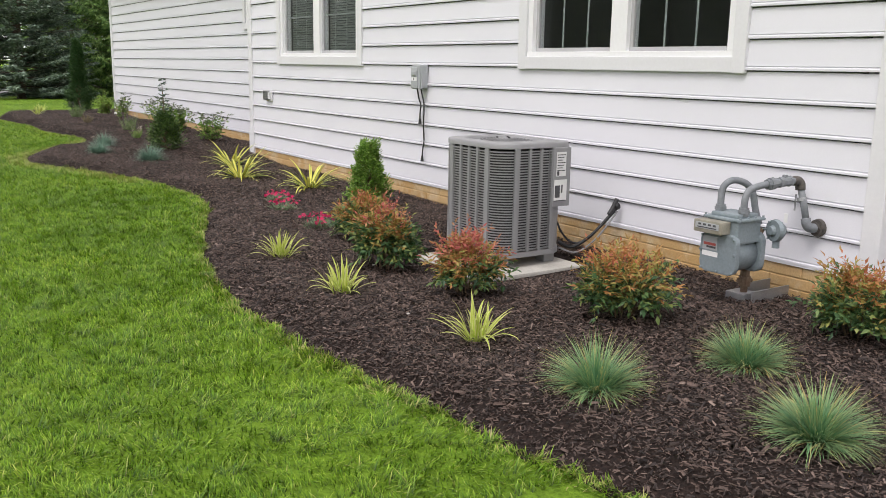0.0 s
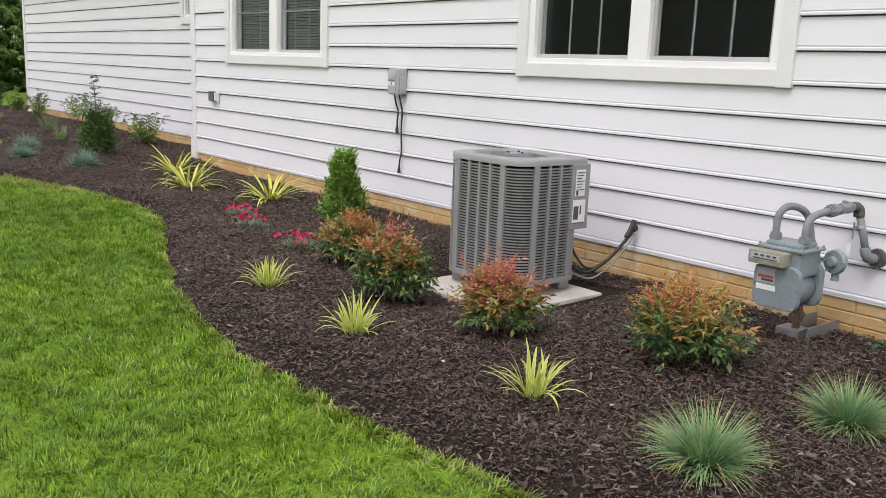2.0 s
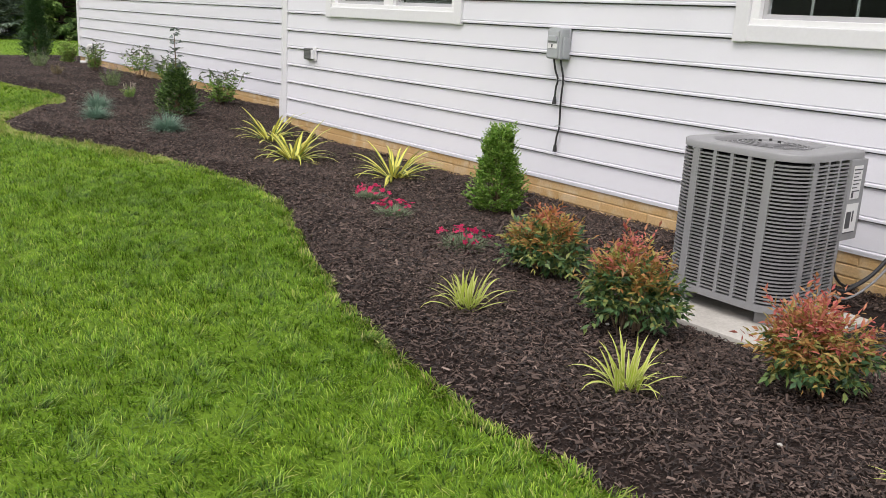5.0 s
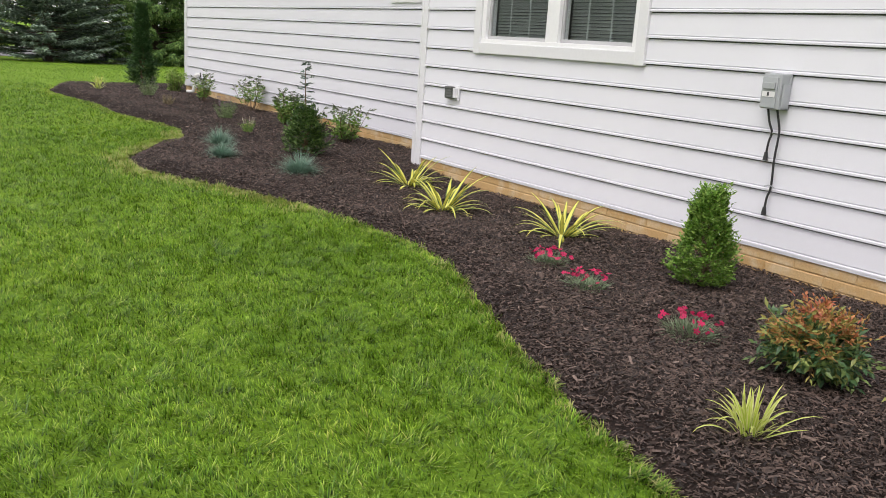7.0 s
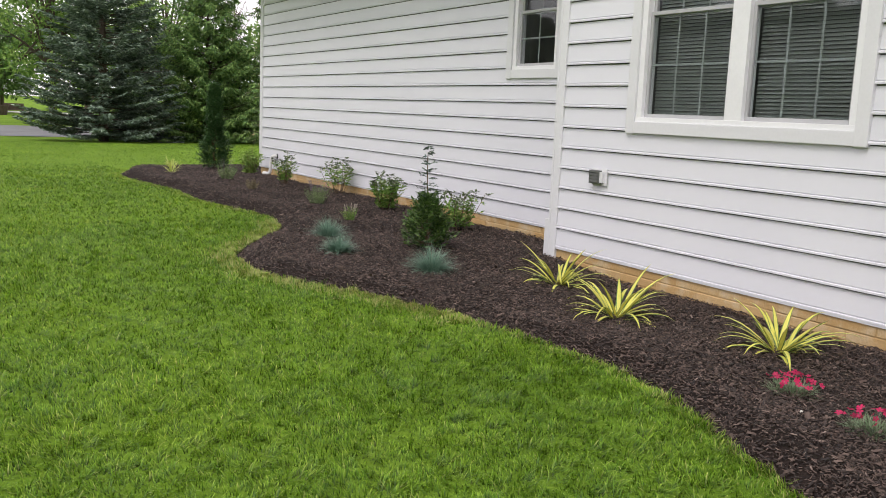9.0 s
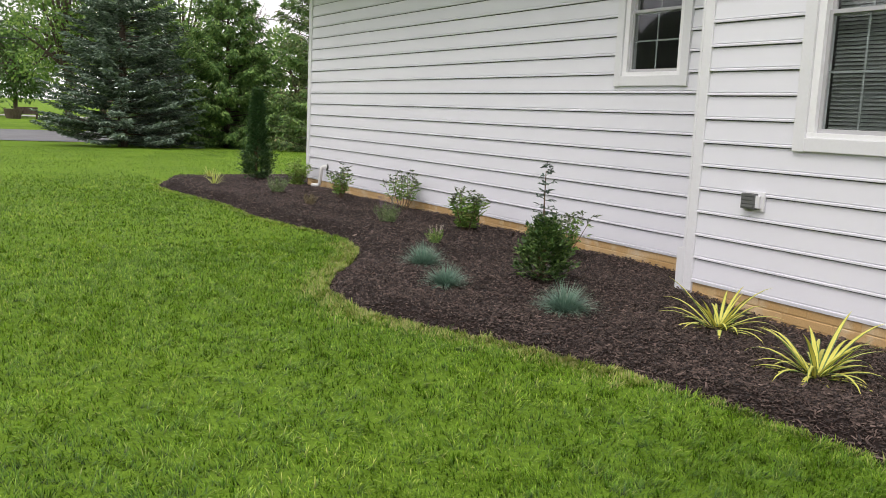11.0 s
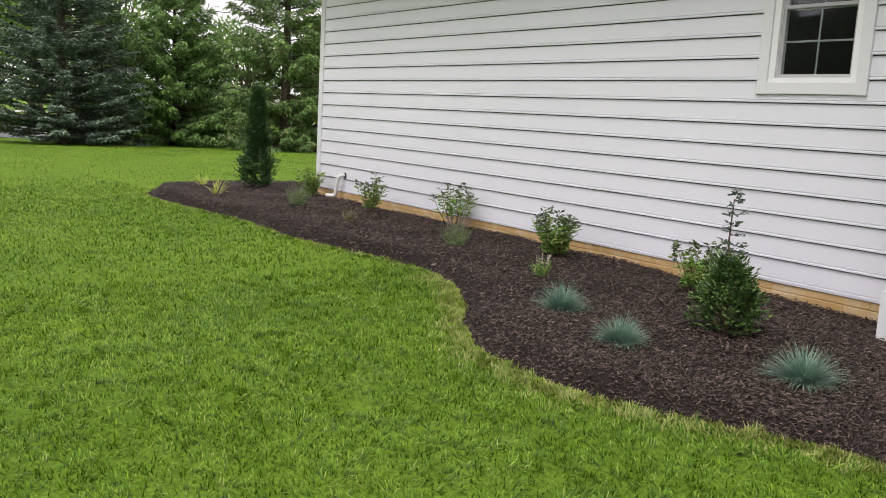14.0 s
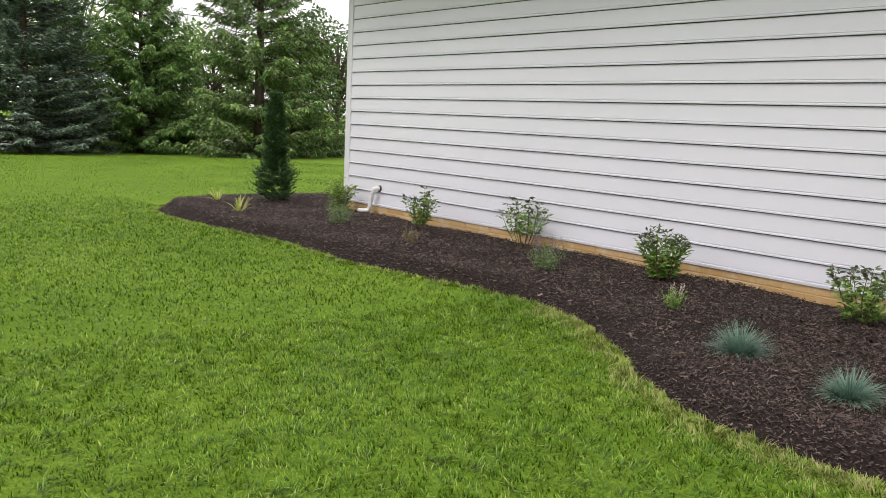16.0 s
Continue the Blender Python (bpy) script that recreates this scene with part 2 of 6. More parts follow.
BOX_LEAF = leafy("boxwood_leaf", [(0.0, (0.095, 0.215, 0.030)), (0.5, (0.21, 0.385, 0.062)), (1.0, (0.40, 0.57, 0.13))], None, 0.3, 0.35)
LIRIOPE = leafy("liriope_leaf", [(0.0, (0.36, 0.48, 0.05)), (0.6, (0.52, 0.62, 0.09)), (1.0, (0.60, 0.64, 0.22))], [(0.0, (0.8, 0.95, 0.6)), (0.5, (1, 1, 1)), (1.0, (1.1, 1.05, 1.2))], 0.35)
LIRIOPE_EDGE = leafy("liriope_pale_margin", [(0.0, (0.66, 0.70, 0.20)), (1.0, (0.76, 0.78, 0.36))], None, 0.35)
YUCCA_YELLOW = leafy("yucca_yellow_stripe", [(0.0, (0.72, 0.66, 0.07)), (0.5, (0.80, 0.75, 0.13)), (1.0, (0.84, 0.80, 0.28))], None, 0.25, 0.4)
YUCCA_GREEN = leafy("yucca_green_margin", [(0.0, (0.10, 0.19, 0.05)), (0.6, (0.17, 0.28, 0.07)), (1.0, (0.28, 0.36, 0.11))], None, 0.2, 0.4)
DIANTHUS_LEAF = leafy("dianthus_leaf", [(0.0, (0.14, 0.22, 0.11)), (0.6, (0.23, 0.32, 0.18)), (1.0, (0.32, 0.38, 0.26))], None, 0.25)
PINK = leafy("pink_petal", [(0.0, (0.55, 0.012, 0.09)), (0.6, (0.70, 0.03, 0.14)), (1.0, (0.78, 0.10, 0.22))], None, 0.35)
HOLLY = leafy("dark_holly_leaf", [(0.0, (0.035, 0.080, 0.022)), (0.5, (0.080, 0.160, 0.038)), (1.0, (0.21, 0.32, 0.085))], None, 0.2, 0.35)
SPIRE = leafy("bluish_new_growth", [(0.0, (0.078, 0.124, 0.098)), (1.0, (0.169, 0.221, 0.169))], None, 0.2, 0.5)
SHRUB = leafy("shrub_leaf", [(0.0, (0.118, 0.24, 0.044)), (0.5, (0.21, 0.375, 0.070)), (0.85, (0.33, 0.485, 0.108)), (1.0, (0.456, 0.504, 0.180))], None, 0.3, 0.4)
SHRUB_DARK = leafy("shrub_tip_leaf", [(0.0, (0.07, 0.09, 0.05)), (0.5, (0.11, 0.16, 0.07)), (1.0, (0.18, 0.22, 0.10))], None, 0.25, 0.45)
CATMINT = leafy("catmint_leaf", [(0.0, (0.12, 0.20, 0.07)), (0.5, (0.21, 0.31, 0.11)), (1.0, (0.31, 0.38, 0.19))], None, 0.25)
MAUVE = leafy("faded_mauve_spike", [(0.0, (0.20, 0.15, 0.19)), (1.0, (0.34, 0.27, 0.30))], None, 0.2, 0.7)
CREAM = leafy("cream_flower_spike", [(0.0, (0.50, 0.42, 0.33)), (1.0, (0.66, 0.60, 0.52))], None, 0.2, 0.7)
DRY = leafy("dried_leaf", [(0.0, (0.18, 0.14, 0.08)), (1.0, (0.32, 0.28, 0.16))], None, 0.2, 0.7)
YEW = leafy("columnar_evergreen_leaf", [(0.0, (0.025, 0.077, 0.022)), (0.6, (0.056, 0.131, 0.037)), (1.0, (0.119, 0.206, 0.062))], None, 0.2, 0.45)
SPRUCE_BLUE = leafy("blue_spruce_needle", [(0.0, (0.065, 0.105, 0.072)), (0.5, (0.165, 0.235, 0.172)), (0.88, (0.32, 0.41, 0.315)), (1.0, (0.46, 0.53, 0.41))], None, 0.15, 0.6)
SPRUCE_GREEN = leafy("green_spruce_needle", [(0.0, (0.075, 0.160, 0.045)), (0.5, (0.170, 0.315, 0.085)), (0.9, (0.335, 0.51, 0.138)), (1.0, (0.437, 0.608, 0.194))], None, 0.15, 0.6)
SPRUCE_OLIVE = leafy("olive_spruce_needle", [(0.0, (0.070, 0.122, 0.042)), (0.5, (0.159, 0.234, 0.079)), (0.9, (0.293, 0.386, 0.140)), (1.0, (0.398, 0.328, 0.176))], None, 0.15, 0.6)
BROADLEAF = leafy("broad_tree_leaf", [(0.0, (0.097, 0.207, 0.041)), (0.5, (0.193, 0.343, 0.068)), (1.0, (0.358, 0.509, 0.123))], None, 0.35, 0.5)
BROADLEAF_DARK = leafy("dark_tree_leaf", [(0.0, (0.060, 0.128, 0.033)), (0.6, (0.112, 0.210, 0.053)), (1.0, (0.195, 0.315, 0.090))], None, 0.3, 0.5)
WOODS = leafy("far_wood_leaf", [(0.0, (0.085, 0.10, 0.075)), (0.6, (0.13, 0.145, 0.115)), (1.0, (0.19, 0.205, 0.17))], None, 0.2, 0.6)
SHRUB_LIGHT = leafy("light_shrub_leaf", [(0.0, (0.17, 0.31, 0.05)), (0.5, (0.28, 0.44, 0.085)), (1.0, (0.45, 0.56, 0.16))], None, 0.35, 0.4)

# ---- building helpers ----


def link_mesh(name, me, parent=None, label=""):
    ob = new(name, me)
    if parent is not None:
        ob.parent = parent
    if label:
        ob["label"] = label
    return ob


def part(name, bm, mat, parent=None, label="", smooth=False):
    me = bpy.data.meshes.new(name)
    bm.to_mesh(me)
    bm.free()
    for m in (mat if isinstance(mat, (list, tuple)) else [mat]):
        me.materials.append(m)
    if smooth:
        me.shade_smooth()
    return link_mesh(name, me, parent, label)


def thing(name, at, label, category, group="", turn=0.0):
    e = new(name)
    e.empty_display_size = 0.1
    e.matrix_world = pose(*at, 0, 0, turn)
    return tagged(e, label, category, group)


def box(bm, a, b, bevel=0.0):
    """A box from corner a to corner b, with bevelled edges."""
    a, b = Vector(a), Vector(b)
    r = bmesh.ops.create_cube(bm, size=1.0)
    bmesh.ops.scale(bm, vec=b - a, verts=r["verts"])
    bmesh.ops.translate(bm, vec=(a + b) / 2, verts=r["verts"])
    if bevel:
        edges = list({e for v in r["verts"] for e in v.link_edges})
        bmesh.ops.bevel(bm, geom=edges, offset=bevel, segments=2, affect="EDGES", profile=0.7)
    return bm


def boxed(a, b, bevel=0.0):
    return box(bmesh.new(), a, b, bevel)


def rod(bm, p, q, r1, r2=None, sides=10):
    """A round bar from p to q."""
    p, q = Vector(p), Vector(q)
    d = q - p
    m = Matrix.Translation((p + q) / 2) @ d.to_track_quat("Z", "Y").to_matrix().to_4x4()
    bmesh.ops.create_cone(bm, cap_ends=True, segments=sides, radius1=r1, radius2=r1 if r2 is None else r2, depth=d.length, matrix=m)
    return bm


def tube(bm, pts, r, sides=10, ends=True):
    """A bent pipe along the points pts."""
    pts = [Vector(p) for p in pts]
    rings, side = [], None
    for i, p in enumerate(pts):
        d = (pts[min(i + 1, len(pts) - 1)] - pts[max(i - 1, 0)]).normalized()
        side = (side - d * side.dot(d)).normalized() if side is not None else d.orthogonal().normalized()
        up = d.cross(side)
        rr = r[i] if isinstance(r, (list, tuple)) else r
        rings.append([bm.verts.new(p + rr * (math.cos(a) * side + math.sin(a) * up)) for a in (2 * math.pi * k / sides for k in range(sides))])
    for a, b in zip(rings, rings[1:]):
        for k in range(sides):
            bm.faces.new((a[k], a[(k + 1) % sides], b[(k + 1) % sides], b[k]))
    if ends:
        bm.faces.new(rings[0][::-1])
        bm.faces.new(rings[-1])
    return bm


def arc(points, steps=6):
    """A smooth line through the points."""
    p = [Vector(q) for q in points]
    p = [2 * p[0] - p[1]] + p + [2 * p[-1] - p[-2]]
    out = []
    for a, b, c, d in zip(p, p[1:], p[2:], p[3:]):
        for k in range(steps):
            t = k / steps
            out.append(0.5 * (2 * b + (c - a) * t + (2 * a - 5 * b + 4 * c - d) * t * t + (3 * b - a - 3 * c + d) * t ** 3))
    return out + [p[-2]]


def raw_mesh(name, verts, quads=None, tris=None, mats=(), along=None, smooth=False, slots=None):
    """A mesh from arrays: fast enough for hundreds of thousands of blades."""
    me = bpy.data.meshes.new(name)
    verts = np.asarray(verts, np.float32).reshape(-1, 3)
    q = np.asarray(quads if quads is not None else np.zeros((0, 4)), np.int32).reshape(-1, 4)
    t = np.asarray(tris if tris is not None else np.zeros((0, 3)), np.int32).reshape(-1, 3)
    me.vertices.add(len(verts))
    me.vertices.foreach_set("co", verts.ravel())
    me.loops.add(q.size + t.size)
    me.loops.foreach_set("vertex_index", np.concatenate([q.ravel(), t.ravel()]))
    me.polygons.add(len(q) + len(t))
    starts = np.concatenate([np.arange(len(q)) * 4, q.size + np.arange(len(t)) * 3]).astype(np.int32)
    me.polygons.foreach_set("loop_start", starts)
    for m in mats:
        me.materials.append(m)
    if slots is not None:
        me.polygons.foreach_set("material_index", np.asarray(slots, np.int32))
    if along is not None:
        me.attributes.new("along", "FLOAT", "POINT").data.foreach_set("value", np.asarray(along, np.float32).ravel())
    me.update(calc_edges=True)
    if smooth:
        me.shade_smooth()
    return me


def blades(rng, base, heading, lean, length, width, bend, segs=3):
    """Grass-like blades: arrays of foot, heading, first lean, length, width and bend. Returns vertices, quads, tip triangles and the run along each blade."""
    n = len(base)
    h = np.stack([np.cos(heading), np.sin(heading), np.zeros(n)], 1)
    side = np.stack([-np.sin(heading), np.cos(heading), np.zeros(n)], 1)
    p, rows, along = base.astype(float).copy(), [], []
    for k in range(segs + 1):
        s = k / segs
        w = (width * (1 - s ** 1.6) * 0.5 * (0.75 + 0.5 * min(s * 3, 1)))[:, None]
        rows += [p] if k == segs else [p - side * w, p + side * w]
        along += [np.full(n, s)] * (1 if k == segs else 2)
        th = lean + bend * (k + 0.5) / segs
        p = p + (length / segs)[:, None] * (np.sin(th)[:, None] * h + np.cos(th)[:, None] * np.array([0, 0, 1.0]))
    per = 2 * segs + 1
    v = np.stack(rows, 1).reshape(-1, 3)
    i = (np.arange(n) * per)[:, None]
    quads = np.concatenate([i + np.array([[2 * k, 2 * k + 1, 2 * k + 3, 2 * k + 2]]) for k in range(segs - 1)]) if segs > 1 else np.zeros((0, 4), int)
    tris = i + np.array([[2 * segs - 2, 2 * segs - 1, 2 * segs]])
    return v, quads, tris, np.stack(along, 1).ravel()


def leaves(base, out, up, length, width, fold=0.25, plain=False):
    """Pointed leaves: arrays of foot, direction and face normal. Four triangles each, folded along the midrib."""
    n = len(base)
    out = out / np.linalg.norm(out, axis=1, keepdims=True)
    side = np.cross(out, up)
    side /= np.linalg.norm(side, axis=1, keepdims=True) + 1e-9
    nor = np.cross(side, out)
    L, W = length[:, None], width[:, None]
    mid = base + out * L * 0.5 - nor * W * fold * 0.5
    tip = base + out * L - nor * L * 0.12
    a = base + out * L * 0.42 + side * W * 0.5 + nor * W * fold * 0.5
    b = base + out * L * 0.42 - side * W * 0.5 + nor * W * fold * 0.5
    if plain:
        v = np.stack([base, a, tip, b], 1).reshape(-1, 3)
        i = (np.arange(n) * 4)[:, None]
        return v, np.concatenate([i + np.array([f]) for f in ([0, 1, 2], [0, 2, 3])])
    v = np.stack([base, a, mid, b, tip], 1).reshape(-1, 3)
    i = (np.arange(n) * 5)[:, None]
    t = np.concatenate([i + np.array([f]) for f in ([0, 1, 2], [0, 2, 3], [2, 1, 4], [3, 2, 4])])
    return v, t


def unit(rng, n):
    v = rng.normal(size=(n, 3))
    return v / np.linalg.norm(v, axis=1, keepdims=True)


def stems(pairs, r, sides=5):
    bm = bmesh.new()
    for p, q in pairs:
        d = Vector(q) - Vector(p)
        mid = Vector(p) + d * 0.5 + Vector((random.uniform(-1, 1), random.uniform(-1, 1), 0)) * d.length * 0.06
        tube(bm, [p, mid, q], [r, r * 0.8, r * 0.45], sides)
    return bm


# ---- ground ----
LAWN_AT = ((-60, -0.25), (-8, 0.0), (0, 0.02), (4, 0.03), (8.6, 0.08), (10.7, 0.115), (12.2, 0.135), (15, 0.125), (18.3, 0.10), (24, 0.04), (52, -0.69), (54.5, -0.68), (66, -0.45), (100, -0.25), (140, -0.2), (1500, -0.2))
BED_AT = ((-8, 0.08), (0, 0.09), (3, 0.10), (5, 0.11), (8, 0.12), (10, 0.13), (11.5, 0.20), (19, 0.215), (22, 0.19), (23.5, 0.13))
EDGE = ((-8, 3.4), (0, 2.35), (0.8, 2.2), (1.5, 2.05), (2.0, 1.93), (2.5, 1.83), (3.15, 1.77), (3.6, 1.72), (4.2, 1.69), (4.75, 1.69), (5.25, 1.76), (5.9, 1.90),
        (6.5, 2.10), (7.3, 2.40), (7.8, 2.60), (8.3, 2.70), (8.8, 2.70), (9.2, 2.63), (9.8, 2.52), (10.35, 2.30), (10.85, 2.05), (11.2, 1.82), (11.6, 1.74), (12.05, 1.75),
        (12.4, 1.85), (12.87, 2.12), (13.4, 2.53), (13.95, 2.85), (14.55, 3.02), (15.2, 3.03), (15.95, 2.91), (16.8, 2.80), (17.6, 2.83), (18.5, 2.88), (19.6, 2.75),
        (20.4, 2.66), (21.2, 2.65), (22.0, 2.78), (22.5, 3.05), (22.85, 3.35), (23.3, 3.9), (23.5, 4.6))
NEAR_X, FAR_X = 4.40, 4.965            # the two wall planes
Y0, Y1, Y2 = 2.71, 11.20, 20.45        # house corners along the walk


def smoothed(table):
    k, v = np.array(table).T
    fine = np.arange(k[0], k[-1] + 0.01, 0.05)
    raw = np.interp(fine, k, v)
    ker = np.hanning(13)
    s = np.convolve(np.pad(raw, 6, mode="edge"), ker / ker.sum(), "valid")
    return fine, s


_EY, _EX = smoothed(EDGE)


def edge_x(y):
    return np.interp(y, _EY, _EX) + 0.012 * np.sin(np.asarray(y) * 9.1) + 0.008 * np.sin(np.asarray(y) * 23.7 + 1)


def lawn_z(x, y):
    x, y = np.asarray(x, float), np.asarray(y, float)
    k, v = np.array(LAWN_AT).T
    return np.interp(y, k, v) + 0.012 * np.sin(x * 0.9 + 0.4) * np.sin(y * 0.7)


def bed_right(y):
    y = np.asarray(y, float)
    cap = np.interp(y, (20.8, 21.5, 22.8, 23.3, 23.5), (6.9, 6.9, 6.7, 6.1, 4.7))
    return np.where(y < Y0, 7.0, np.where(y < Y1, NEAR_X, np.where(y < Y2, FAR_X, cap)))


def bed_z(x, y):
    k, v = np.array(BED_AT).T
    e, r = edge_x(y), bed_right(y)
    d = np.clip((np.asarray(x) - e) / 0.28, 0, 1)
    if np.ndim(y) == 0 and y > Y2:
        d = min(d, np.clip((23.5 - y) / 0.3, 0, 1))
    s = d * d * (3 - 2 * d)
    lo = lawn_z(x, y) - 0.03
    mound = 0.02 * np.sin(np.asarray(x) * 3.1 + np.asarray(y) * 1.3) * np.sin(np.asarray(y) * 2.3)
    pad = 0.085 * np.exp(-(((np.asarray(x) - 3.6) ** 2 + (np.asarray(y) - 4.85) ** 2) / 0.55) ** 2)
    return lo + (np.interp(y, k, v) + mound - pad - lo) * s


def grid_mesh(name, xs, ys, zf, mat):
    X, Y = np.meshgrid(xs, ys)
    V = np.stack([X, Y, zf(X, Y)], 2).reshape(-1, 3)
    n, m = len(xs), len(ys)
    i = (np.arange(m - 1)[:, None] * n + np.arange(n - 1)[None]).ravel()
    return raw_mesh(name, V, np.stack([i, i + 1, i + n + 1, i + n], 1), mats=[mat], smooth=True)


def ground_z(X, Y):
    Z = lawn_z(X, Y)
    inside = (X > edge_x(Y) + 0.02) & (X < bed_right(Y) + 1.5) & (Y > -8) & (Y < 23.4)
    return np.where(inside, Z - 0.16, Z)


gx = np.concatenate([[-1500, -300, -80, -30, -14, -8], np.arange(-5, 1.4, 0.4), np.arange(1.4, 3.6, 0.06), np.arange(3.6, 8, 0.4), [9, 12, 16, 24, 40, 80, 300, 1500]])
gy = np.concatenate([[-1500, -300, -60, -20], np.arange(-9, 1, 0.6), np.arange(1, 24, 0.08), np.arange(24, 60, 1.5), [62, 66, 75, 90, 140, 300, 1500]])
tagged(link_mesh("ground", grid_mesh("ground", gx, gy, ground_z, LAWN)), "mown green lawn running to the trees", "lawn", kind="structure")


def build_bed():
    ys = np.concatenate([np.arange(-7.9, 1.0, 0.3), np.arange(1.0, 23.5, 0.06)])
    u = np.concatenate([np.linspace(0, 0.2, 7), np.linspace(0.25, 1, 22)])
    V = []
    for y in ys:
        a, b = float(edge_x(y)), float(bed_right(y)) + (0.03 if Y0 < y < Y2 else 0.0)
        x = a + (b - a) * u
        z = np.array([float(bed_z(xx, y)) for xx in x])
        if y < Y0 or y > Y2:
            z[-1] -= 0.12
        V.append(np.stack([x, np.full_like(x, y), z], 1))
    n, m = len(u), len(ys)
    i = (np.arange(m - 1)[:, None] * n + np.arange(n - 1)[None]).ravel()
    me = raw_mesh("mulch_bed", np.concatenate(V), np.stack([i, i + 1, i + n + 1, i + n], 1), mats=[MULCH], smooth=True)
    tagged(link_mesh("mulch_bed", me), "curving planting bed of dark brown shredded mulch", "mulch bed", kind="structure")


build_bed()


def scatter_chips(rng, n, y0, y1, size, tall):
    y = rng.uniform(y0, y1, n)
    e = edge_x(y)
    r = bed_right(y)
    r = np.where(y < Y0, 5.5, r)
    x = e + 0.015 + (r - e - 0.02) * rng.random(n)
    z = np.array([float(bed_z(a, b)) for a, b in zip(x, y)])
    off = (x > 3.13) & (x < 4.15) & (y > 4.37) & (y < 5.39)
    x, y, z = x[~off], y[~off], z[~off]
    n = len(x)
    L = size * rng.lognormal(0, 0.33, n)
    W = L * rng.uniform(0.17, 0.40, n)
    T = W * rng.uniform(0.3, 0.7, n)
    a, tip, rollv = rng.uniform(0, 2 * np.pi, n), rng.normal(0, 0.36, n), rng.normal(0, 0.42, n)
    d = np.stack([np.cos(a) * np.cos(tip), np.sin(a) * np.cos(tip), np.sin(tip)], 1)
    s = np.stack([-np.sin(a) * np.cos(rollv), np.cos(a) * np.cos(rollv), np.sin(rollv)], 1)
    up = np.cross(d, s)
    c = np.stack([x, y, z + tall * rng.random(n) + 0.004], 1)
    L, W, T = L[:, None] / 2, W[:, None] / 2, T[:, None]
    taper = rng.uniform(0.4, 1.0, n)[:, None]
    v = np.stack([c - d * L - s * W, c - d * L + s * W, c + d * L + s * W * taper, c + d * L - s * W * taper,
                  c - d * L * 0.9 + up * T, c + d * L * 0.85 + up * T], 1).reshape(-1, 3)
    i = (np.arange(n) * 6)[:, None]
    q = np.concatenate([i + np.array([[1, 2, 5, 4]]), i + np.array([[3, 0, 4, 5]])])
    return v, q, np.zeros((0, 3), int)


def joined(sets):
    V, Q, T, k = [], [], [], 0
    for v, q, t in sets:
        V.append(v), Q.append(q + k), T.append(t + k)
        k += len(v)
    return np.concatenate(V), np.concatenate(Q), np.concatenate(T)


def build_chips():
    rng = np.random.default_rng(3)
    v, q, t = joined([scatter_chips(rng, 118000, 1.2, 7.0, 0.0170, 0.018), scatter_chips(rng, 74000, 7.0, 13.0, 0.0175, 0.017), scatter_chips(rng, 42000, 13.0, 23.3, 0.021, 0.016), scatter_chips(rng, 4000, 1.2, 13.0, 0.026, 0.014)])
    me = raw_mesh("wood_chips", v, q, t, [CHIP])
    tagged(link_mesh("wood_chips", me), "loose dark brown shredded wood mulch chips", "mulch", kind="stuff")


build_chips()


def lawn_patch(rng, n, x0, x1, y0, y1, length, width, segs=2, fringe=0.0):
    y = rng.uniform(y0, y1, n)
    if fringe:
        x = edge_x(y) - np.abs(rng.normal(0, fringe, n)) + 0.025
    else:
        y = y + (rng.normal(0, 1.3, n) if y0 >= 15 else 0.0)
        x = rng.uniform(x0, x1, n)
        keep = (x < edge_x(y) - 0.005) | (y > 23.5)
        x, y = x[keep], y[keep]
    n = len(x)
    tuft = np.array([noise.noise(Vector((a * 7.0, b * 7.0, 0.0))) for a, b in zip(x, y)])
    broad = np.array([noise.noise(Vector((a * 0.8, b * 0.8, 7.0))) for a, b in zip(x, y)])
    small = np.array([noise.noise(Vector((a * 15.0, b * 15.0, 3.0))) for a, b in zip(x, y)])
    heading = rng.normal(0, 0.85, n) + tuft * 6.0 + small * 2.0 + broad * 3.0 + np.pi
    if not fringe:
        # thin pockets between the tufts
        pocket = np.array([noise.noise(Vector((a * 5.0 + 9.0, b * 5.0, 11.0))) for a, b in zip(x, y)]) + 0.5 * small
        open_turf = (pocket > 0.26) & (rng.random(n) < 0.55)
        x, y, tuft, broad, small, heading = (v[~open_turf] for v in (x, y, tuft, broad, small, heading))
        n = len(x)
    lean = np.abs(rng.normal(0.55, 0.33, n)) + 0.35 * np.clip(broad, 0, 1) + 0.45 * np.clip(tuft, -0.3, 1)
    ln = length * rng.uniform(0.45, 1.25, n) * (1 + 0.45 * tuft + 0.55 * small)
    wd = width * rng.uniform(0.7, 1.3, n)
    base = np.stack([x, y, lawn_z(x, y) - 0.003 + 0.007 * small], 1)
    return blades(rng, base, heading, lean, ln, wd, rng.uniform(0.1, 1.1, n), segs)


